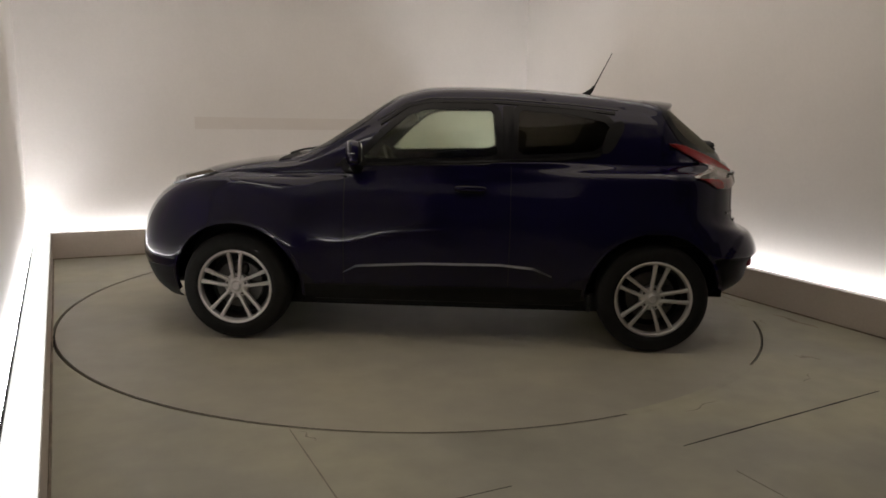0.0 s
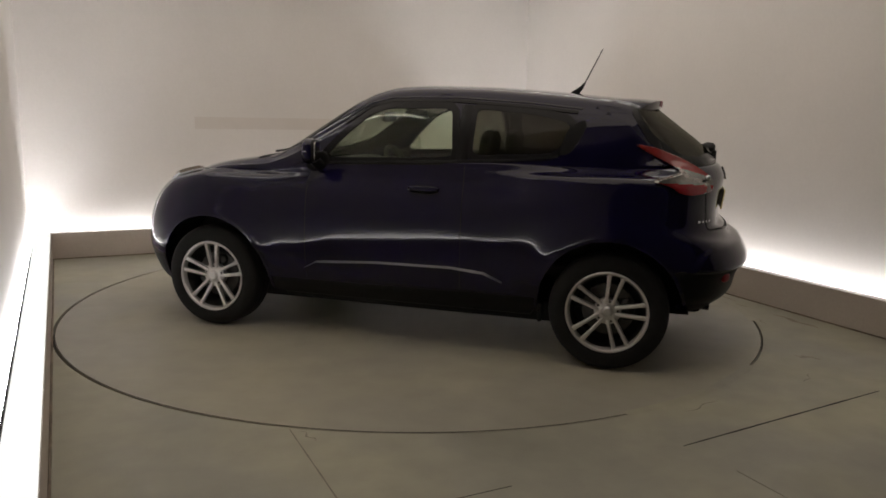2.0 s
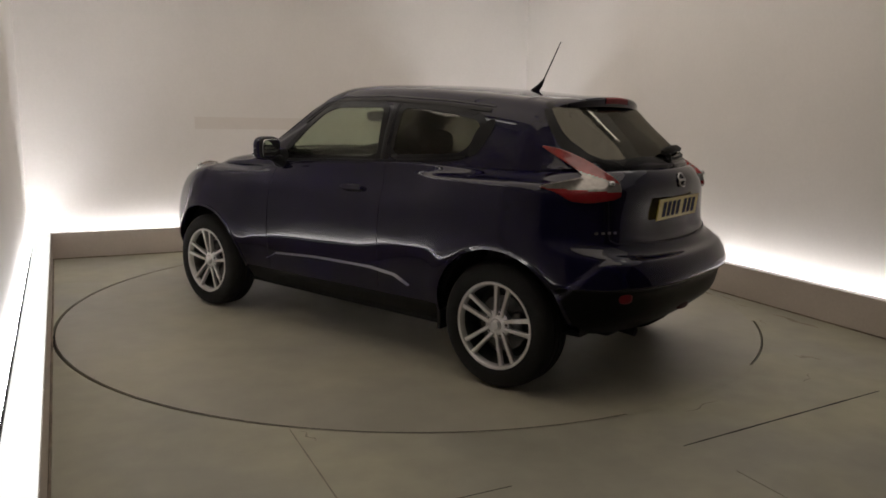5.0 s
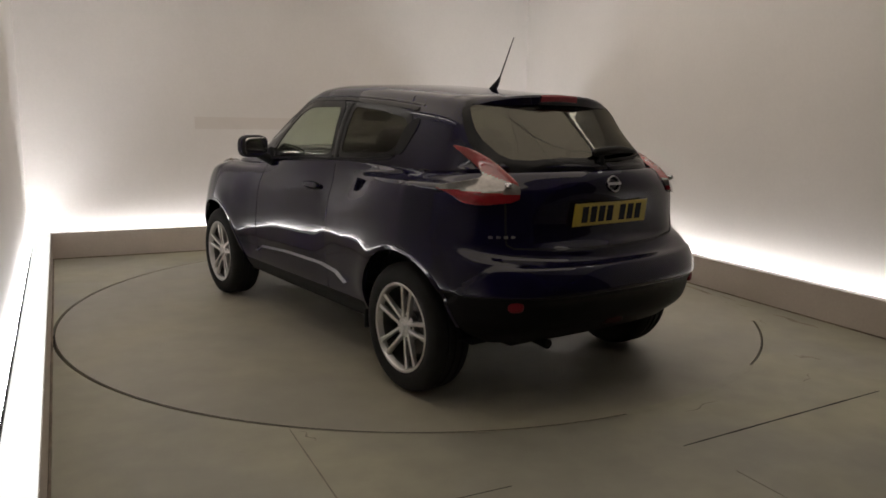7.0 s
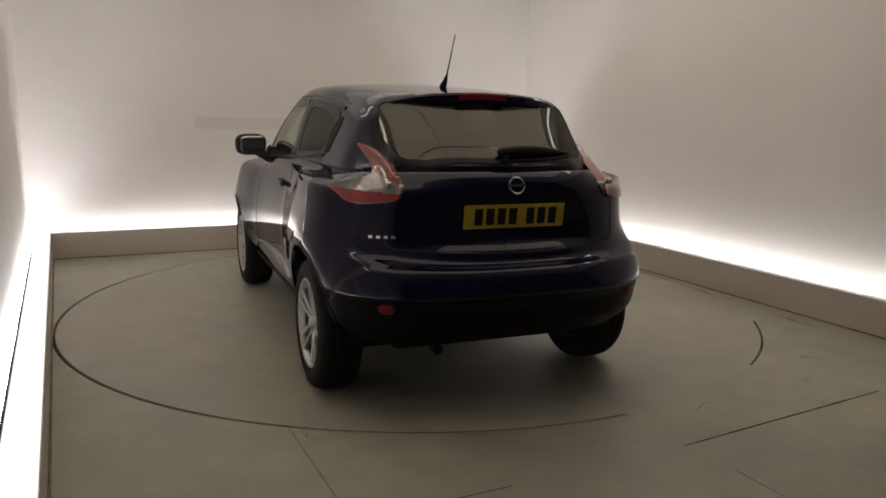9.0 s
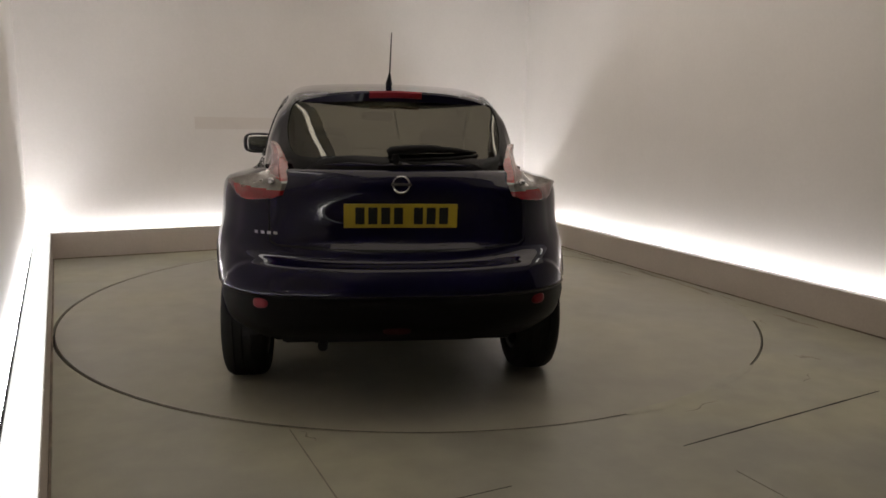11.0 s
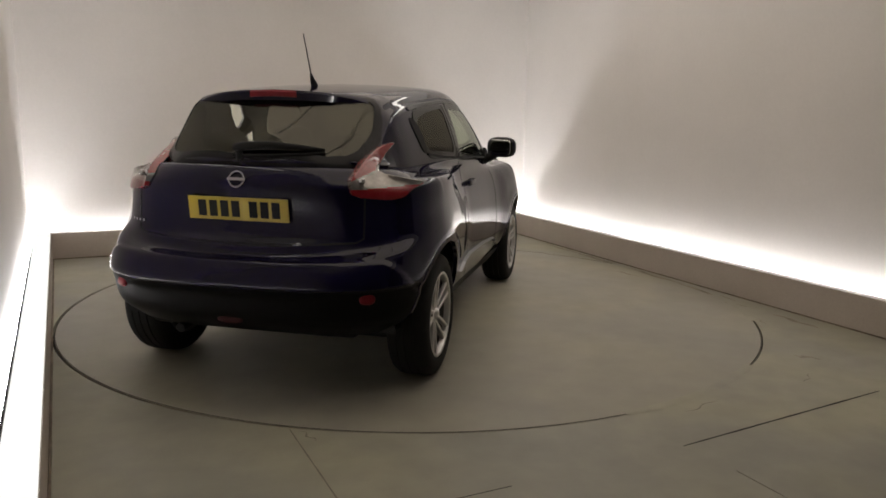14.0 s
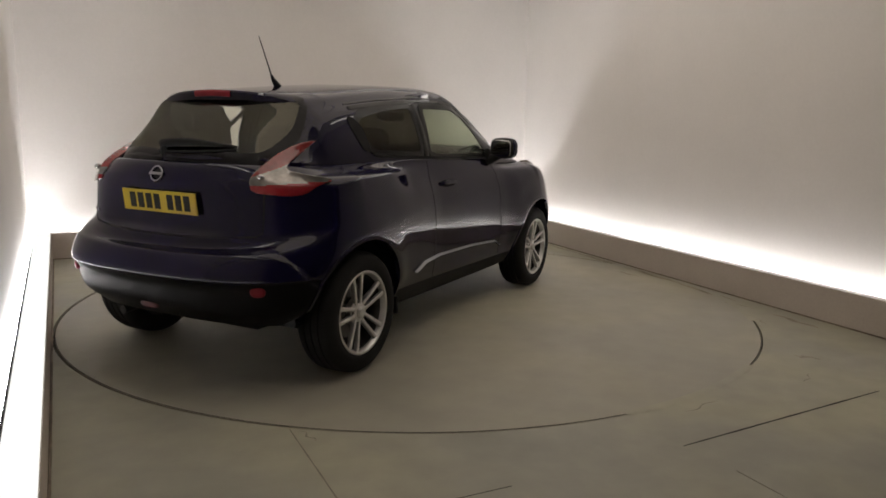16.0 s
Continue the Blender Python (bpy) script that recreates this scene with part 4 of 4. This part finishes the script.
def build_car():
    car = new("car")
    tagged(car, "glossy dark navy blue compact crossover car on a turntable", "car")
    L = LEFT_SIDE
    # Bodywork.
    half = join(smooth_arches(turn_out(flank_panel("body"))), top_mesh())
    body = part("body", whole(half), M_PAINT, car, "glossy dark navy bodywork")
    fdoors = both(lambda: turn_out(flank_panel("front_door")), "front_door", M_PAINT, car)
    rdoors = both(lambda: smooth_arches(turn_out(flank_panel("rear_door"))), "rear_door", M_PAINT, car)
    both(lambda: smooth_arches(turn_out(flank_panel("sill"))), "sill", M_PLASTIC, car, "matt black plastic sill")
    bumper = part("rear_bumper", whole(smooth_arches(turn_out(flank_panel("rear_bumper")))), M_BUMPER, car, "matt black lower rear bumper")
    part("front_bumper", whole(smooth_arches(turn_out(flank_panel("front_bumper")))), M_PLASTIC, car, "matt black lower front bumper")
    gate = part("tailgate", whole(turn_out(flank_panel("tailgate"))), M_PAINT, car)
    for ob in (body, gate, bumper, *fdoors, *rdoors):
        even_normals(ob)
    # Underside, with low boxes added to shade the floor, and wheel housings.
    part("underbody", box(-1.76, 1.82, -0.56, 0.56, 0.30, 0.36), M_BLACK, car, smooth=False, bevel=0.03)
    part("rear_silencer", box(-1.66, -1.36, -0.42, 0.44, 0.262, 0.34), M_BLACK, car, smooth=False, bevel=0.04)
    part("axle_beam", box(-1.33, -1.19, -0.64, 0.64, 0.185, 0.32), M_BLACK, car, smooth=False, bevel=0.03)
    part("side_pan", box(-0.82, 0.82, -0.73, 0.73, 0.24, 0.30), M_BLACK, car, smooth=False, bevel=0.02)
    part("floor_pan", box(-1.10, 1.10, -0.60, 0.60, 0.175, 0.31), M_BLACK, car, smooth=False, bevel=0.02)
    for a in AXLES:
        for s in (1, -1):
            b = lathe([(0.43, 0.0), (0.43, 0.26), (0.0, 0.26)], 40)
            for v in list(b.verts):
                v.co.z = max(v.co.z, 0.0)
            b.transform(pose(a, s * 0.74, HUB_Z, 0, 0, 180 if s > 0 else 0))
            part("wheel_housing", b, M_BLACK, car)
    build_wheels(car)
    # Windows.
    for poly, doors, mt, lab in ((FRONT_GLASS, fdoors, M_GLASS, ""), (REAR_GLASS, rdoors, M_PRIV, "dark tinted glass")):
        for ob in both(lambda: shell(L, poly, 0.001, 0.0035, 0.04), "window_glass", mt, doors, lab):
            ob.visible_shadow = False
        both(lambda: rim_band(L, poly, 0.030, 0.004, 0.010, inner=0.012), "window_frame", M_TRIM, doors, "black window surround")
    both(lambda: line_band(L, [(-.378, 1.125), (-.378, 1.445)], 0.085, 0.0045, 0.010), "door_pillar", M_TRIM, car, "black pillar between the doors")
    both(lambda: line_band(L, [(.66, 1.078), (.2, 1.098), (-.3, 1.118), (-.7, 1.140), (-.93, 1.165)], 0.018, 0.008, 0.012), "belt_trim", M_PLASTIC, car)
    both(lambda: line_band(L, [(.40, 1.325), (.24, 1.432), (.10, 1.466), (-.3, 1.468), (-.75, 1.440), (-1.02, 1.412)], 0.022, 0.006, 0.012), "door_top_trim", M_TRIM, car)
    both(lambda: shell(L, rounded([(-.975, 1.33), (-1.06, 1.375), (-1.08, 1.33), (-1.0, 1.18), (-.93, 1.17)], 2), 0.005, 0.008, 0.05), "door_handle", M_PLASTIC, rdoors, "black handle hidden in the pillar")
    both(lambda: line_band(L, [(.42, 1.345), (.25, 1.452), (.10, 1.486), (-.3, 1.490), (-.75, 1.463), (-1.04, 1.434)], 0.008, 0.004, 0.010), "roof_gutter", M_ARCH, car, "thin dark line along the roof edge")
    ws = part("windscreen", shell(ABOVE, WINDSCREEN, 0.001, 0.004, 0.05), M_GLASS, car)
    ws.visible_shadow = False
    part("frame", rim_band(ABOVE, WINDSCREEN, 0.035, 0.003, 0.008, inner=0.03), M_TRIM, ws)
    rw = part("rear_window", shell(ABOVE, REAR_WINDOW, 0.001, 0.004, 0.04), M_REAR, car, "dark tinted rear window")
    rw.visible_shadow = False
    part("frame", rim_band(ABOVE, REAR_WINDOW, 0.034, 0.004, 0.008, inner=0.006), M_TRIM, rw)
    # Seams round doors and tailgate.
    zl = 0.37
    for x, top in ((DOOR_X[0], 1.03), (DOOR_X[1], 1.10)):
        both(lambda: line_band(L, [(x, zl), (x - 0.004, (zl + top) / 2), (x, top)], 0.007, 0.0008, 0.004), "door_seam", M_BLACK, car)
    part("tailgate_seam", line_band(BEHIND, [(-.60, 1.00), (-.60, .80), (-.57, .782), (-.3, .769), (0, .766), (.3, .769), (.57, .782), (.60, .80), (.60, 1.0)], 0.012, 0.0012, 0.005), M_BLACK, gate)
    # Mouldings.
    def arch(a):
        pts = [(a + (ARCH_R + 0.006) * math.cos(t), HUB_Z + (ARCH_R + 0.006) * math.sin(t)) for t in np.linspace(radians(-8), radians(188), 60)]
        return line_band(L, pts, 0.026, 0.004, 0.022, 0.05)
    for a in AXLES:
        both(lambda: arch(a), "arch_moulding", M_PAINT, car, "navy wheel arch lip")
    both(lambda: line_band(L, [(.60, .438), (.52, .478), (.13, .500), (-.35, .505), (-.55, .490), (-.66, .445)], lambda t: 0.019 * min(1, 8 * t + 0.15, 8 * (1 - t) + 0.15), 0.020, 0.028, 0.02, ((-1, 0), (-0.2, 0.45), (0.5, 1), (1, 0))), "door_moulding", M_SATIN, car, "satin grey door moulding")
    # Door handles.
    both(lambda: puffed(0.19, 0.035, 0.034, pose(-0.16, L.cast((-0.16, 0.955))[0].y + 0.014, 0.955, 8, 0, 0), 3.5), "door_handle", M_PAINT, fdoors)
    both(lambda: shell(L, rounded([(-.06, .975), (-.25, .972), (-.25, .925), (-.07, .928)], 2), 0.0012, 0.003, 0.05), "handle_cup", M_BLACK, fdoors)
    # Rear lamps.
    lamp_line = rounded([(.135, 1.247), (.02, 1.226), (-.10, 1.170), (-.210, 1.092), (-.236, 1.055), (-.230, .998), (-.06, .980), (.03, .990), (.085, 1.027), (.185, 1.058),
                         (.03, 1.086), (-.055, 1.104), (-.02, 1.142), (.08, 1.207)], 1)

    def arm(u, v):
        return v > 1.068 + 0.30 * (u + 0.235)

    def foot(u, v):
        return v < 1.030 + 0.055 * (u + 0.235)

    def lens(keep):
        return lambda: shell(CORNER, lamp_line, 0.014, 0.05, 0.0055, 0.002, 200, HUG, keep)
    lamps = both(lens(arm), "rear_lamp", M_ROSE, car, "red and clear boomerang rear lamp")
    both(lens(lambda u, v: not arm(u, v) and not foot(u, v)), "clear_lens", M_CLEAR, lamps, "clear reversing lens")
    for ob, y in zip(lamps, (1, -1)):
        q, nrm = CORNER.cast((-0.175, 1.052), 0.030)
        b = puffed(0.034, 0.034, 0.030, pose(q.x, q.y, q.z), 2.2, 5)
        part("bulb", b if y > 0 else mirrored(b), M_CHROME, ob, "small round reversing bulb")
    both(lens(foot), "red_lens", M_RED, lamps, "deep red lower lens")
    both(lambda: shell(ABOVE, rounded([(1.38, .64), (1.50, .695), (1.64, .665), (1.745, .56), (1.67, .51), (1.50, .57)], 2), 0.006, 0.02, 0.05, 0.022), "side_lamp", M_AMBER, car, "smoked lamp on top of the front wing")
    both(lambda: rim_band(ABOVE, rounded([(1.38, .64), (1.50, .695), (1.64, .665), (1.745, .56), (1.67, .51), (1.50, .57)], 2), 0.012, 0.010, 0.02, 60), "side_lamp_trim", M_CHROME, car)
    # Spoiler with brake light.
    bm = bmesh.new()
    cols = []
    for k in range(41):
        y = -0.54 + 1.08 * k / 40
        t = abs(y) / 0.56
        xr = -1.26 + 0.10 * t ** 3
        tip = -1.455 + 0.16 * t ** 2.6
        p0, _ = ABOVE.cast((xr, y), 0.003)
        p1, _ = ABOVE.cast((tip + 0.05, y), 0.0)
        zt = p0.z - 0.012 - 0.05 * t ** 3
        drop = 0.052 - 0.016 * t
        cols.append([(p0.x, y, p0.z), ((p0.x + tip) / 2, y, (p0.z + zt) / 2 + 0.004), (tip + 0.008, y, zt + 0.002), (tip, y, zt - 0.008), (tip + 0.008, y, zt - drop), (tip + 0.07, y, zt - drop - 0.01), (p0.x, y, p0.z - 0.03)])
    grid_faces(bm, cols)
    bmesh.ops.recalc_face_normals(bm, faces=bm.faces)
    sp = part("spoiler", bm, M_PAINT, car, "navy roof spoiler over the rear window")
    bm = bmesh.new()
    cols = []
    for k in range(13):
        y = -0.13 + 0.26 * k / 12
        t = abs(y) / 0.56
        tip = -1.455 + 0.16 * t ** 2.6
        zt = ABOVE.cast((-1.26 + 0.10 * t ** 3, y), 0.003)[0].z - 0.012 - 0.05 * t ** 3
        cols.append([(tip + 0.02, y, zt + 0.001), (tip + 0.002, y, zt + 0.0005), (tip - 0.005, y, zt - 0.007), (tip - 0.001, y, zt - 0.032), (tip + 0.02, y, zt - 0.036)])
    grid_faces(bm, cols)
    bmesh.ops.recalc_face_normals(bm, faces=bm.faces)
    part("brake_light", bm, M_DULL_RED, sp, "red high brake light")
    # Rear wiper.
    def on_gate(x, y, lift):
        q, nrm = ABOVE.cast((x, y), 0)
        return q + nrm * lift
    def at_height(y, z, lift):
        lo, hi = -1.80, -1.30
        for _ in range(24):
            mid = (lo + hi) / 2
            lo, hi = (mid, hi) if ABOVE.cast((mid, y), 0)[0].z < z else (lo, mid)
        return on_gate(hi, y, lift)
    wp = part("rear_wiper", tube([at_height(0.055, 1.195, .020), at_height(0.04, 1.197, .026), at_height(-0.03, 1.200, .032), at_height(-0.13, 1.204, .032), at_height(-0.25, 1.204, .022), at_height(-0.37, 1.203, .010)],
                                 [0.014, 0.021, 0.023, 0.021, 0.014, 0.005], 10), M_BLACK, car, "black plastic rear wiper")
    part("wiper_blade", tube([at_height(0.05, 1.168, .012), at_height(-0.12, 1.172, .012), at_height(-0.28, 1.180, .010), at_height(-0.375, 1.190, .008)], 0.007, 6), M_BLACK, wp)
    part("wiper_pivot", tube([at_height(0.02, 1.165, -.01), at_height(0.02, 1.185, .026)], [0.020, 0.015], 12), M_BLACK, wp)
    # Plate, emblem and name badge.
    b = plate_mesh()
    hi, lo = [sum(BEHIND.cast((y, z), 0)[0].x for y in (0, 0.26)) / 2 for z in (0.978, 0.872)]
    b.transform(pose((hi + lo) / 2 - 0.012, 0, 0.926, 0, math.degrees(math.atan2(hi - lo, 0.106)), 0))
    part("number_plate", b, [M_PLATE, M_BLACK], gate, "yellow rear plate with dark bars", smooth=False)
    ring = lathe([(0.038 + 0.005 * math.cos(t), 0.005 * math.sin(t)) for t in np.linspace(0, 2 * math.pi, 9)[:-1]], 32, "z", True)
    q, nrm = BEHIND.cast((0, 1.068), 0.004)
    face = pose(q.x, 0, 1.068, 0, -90 + math.degrees(math.asin(max(-1, min(1, nrm.z)))), 0)
    bar = box(-0.007, 0.007, -0.047, 0.047, -0.003, 0.006)
    ring = join(ring, bar)
    ring.transform(face)
    part("emblem", ring, M_CHROME, gate, "round chrome emblem with a bar")
    b = bmesh.new()
    for k in range(4):
        y = 0.660 - 0.030 * k
        q, nrm = BEHIND.cast((y, 0.835), 0.002)
        add_box(b, -0.003, 0.003, -0.010, 0.010, -0.007, 0.007, pose(*q, 0, 0, math.degrees(math.atan2(nrm.y, nrm.x)) + 180))
    part("name_badge", b, M_CHROME, car, "four small chrome bars of a badge", smooth=False, bevel=0.001)
    # Reflectors, tow cover, exhaust, flaps, sensors.
    for y in (0.635, -0.655):
        q, nrm = BEHIND.cast((y, 0.535), 0)
        b = puffed(0.03, 0.075, 0.052, Matrix.Translation(q) @ pose(0, 0, 0, 0, 0, -28 if y > 0 else 28), 2.5)
        part("reflector", b, M_DULL_RED, bumper, "small red reflector")
    q, _ = BEHIND.cast((0.02, 0.40), 0)
    part("fog_lamp", puffed(0.03, 0.13, 0.035, Matrix.Translation(q), 3), M_FOG, bumper, "dull dark red rear fog lamp")
    part("exhaust_pipe", tube([(-1.40, 0.36, 0.30), (-1.70, 0.36, 0.31), (-1.81, 0.36, 0.30)], [0.024, 0.024, 0.024], 14), M_PLASTIC, car, "dark exhaust tailpipe")
    for s in (1, -1):
        for x in (-0.885,):
            part("mud_flap", box(x - 0.012, x + 0.012, s * 0.79 - 0.05, s * 0.79 + 0.05, 0.235, 0.34), M_PLASTIC, car, smooth=False, bevel=0.008)
    # Aerial.
    q, _ = ABOVE.cast((-0.94, 0.0), 0)
    tip = Vector((-1.075, -0.004, 1.815))
    foot = tube([q + Vector((0.05, 0, -0.004)), q + Vector((0.01, 0, 0.014)), q + Vector((-0.012, 0, 0.036)), q + (tip - q) * 0.24], [0.012, 0.019, 0.013, 0.006], 12)
    ae = part("aerial", foot, M_PLASTIC, car, "black roof aerial with a thin mast")
    part("mast", tube([q + (tip - q) * 0.2, tip], [0.0042, 0.0026], 8), M_PLASTIC, ae)
    # Door mirrors.
    for s in (1, -1):
        hs = puffed(0.080, 0.225, 0.150, pose(0.530, s * 0.872, 1.160, 0, 0, s * 17), 3.2, 8)
        mr = part("door_mirror", hs, M_PAINT, car, "navy door mirror with black edge")
        part("mirror_glass", puffed(0.010, 0.186, 0.114, pose(0.530, s * 0.872, 1.160, 0, 0, s * 17) @ pose(-0.040, 0, 0), 5, 5), M_MIRROR, mr)
        part("mirror_edge", puffed(0.034, 0.212, 0.138, pose(0.530, s * 0.872, 1.160, 0, 0, s * 17) @ pose(-0.026, 0, 0), 3.6, 6), M_PLASTIC, mr)
        part("mirror_indicator", puffed(0.070, 0.228, 0.014, pose(0.536, s * 0.873, 1.160, 0, 0, s * 17), 3, 5), M_CHROME, mr)
        part("mirror_foot", tube([(0.53, s * 0.735, 1.065), (0.535, s * 0.78, 1.085), (0.54, s * 0.83, 1.11)], [0.040, 0.032, 0.030], 10), M_PLASTIC, mr)
        part("sail_panel", puffed(0.16, 0.03, 0.10, pose(0.55, s * 0.742, 1.095, 0, 22, 0), 3, 5), M_PLASTIC, mr)
    # Front wipers and cowl.
    part("cowl", line_band(ABOVE, [(1.005, -.60), (1.03, -.3), (1.04, 0), (1.03, .3), (1.005, .60)], 0.10, 0.006, 0.012, 0.05), M_PLASTIC, car, "black plastic scuttle below the windscreen")
    for y0, y1 in ((0.45, -0.12), (-0.10, -0.58)):
        part("front_wiper", tube([on_gate(1.0, y0, .02), on_gate(0.985, (y0 + y1) / 2, .024), on_gate(0.94, y1, .016)], 0.008, 6), M_PLASTIC, car)
    build_interior(car)
    return car


build_room()
TABLE = build_turntable()
CAR = build_car()


def motions():
    rows, disc = [], []
    for k in range(33):
        h = HEADING + SPEED * k / 2
        c, s = math.cos(radians(h)), math.sin(radians(h))
        ox, oy = CAR_ON_TABLE
        rows.append((k / 2, pose(AXIS[0] + c * ox - s * oy, AXIS[1] + s * ox + c * oy, 0, 0, 0, h)))
        disc.append((k / 2, pose(*TABLE_AT, 0, 0, 0, h)))
    walk(CAR, rows)
    walk(TABLE, disc)


motions()
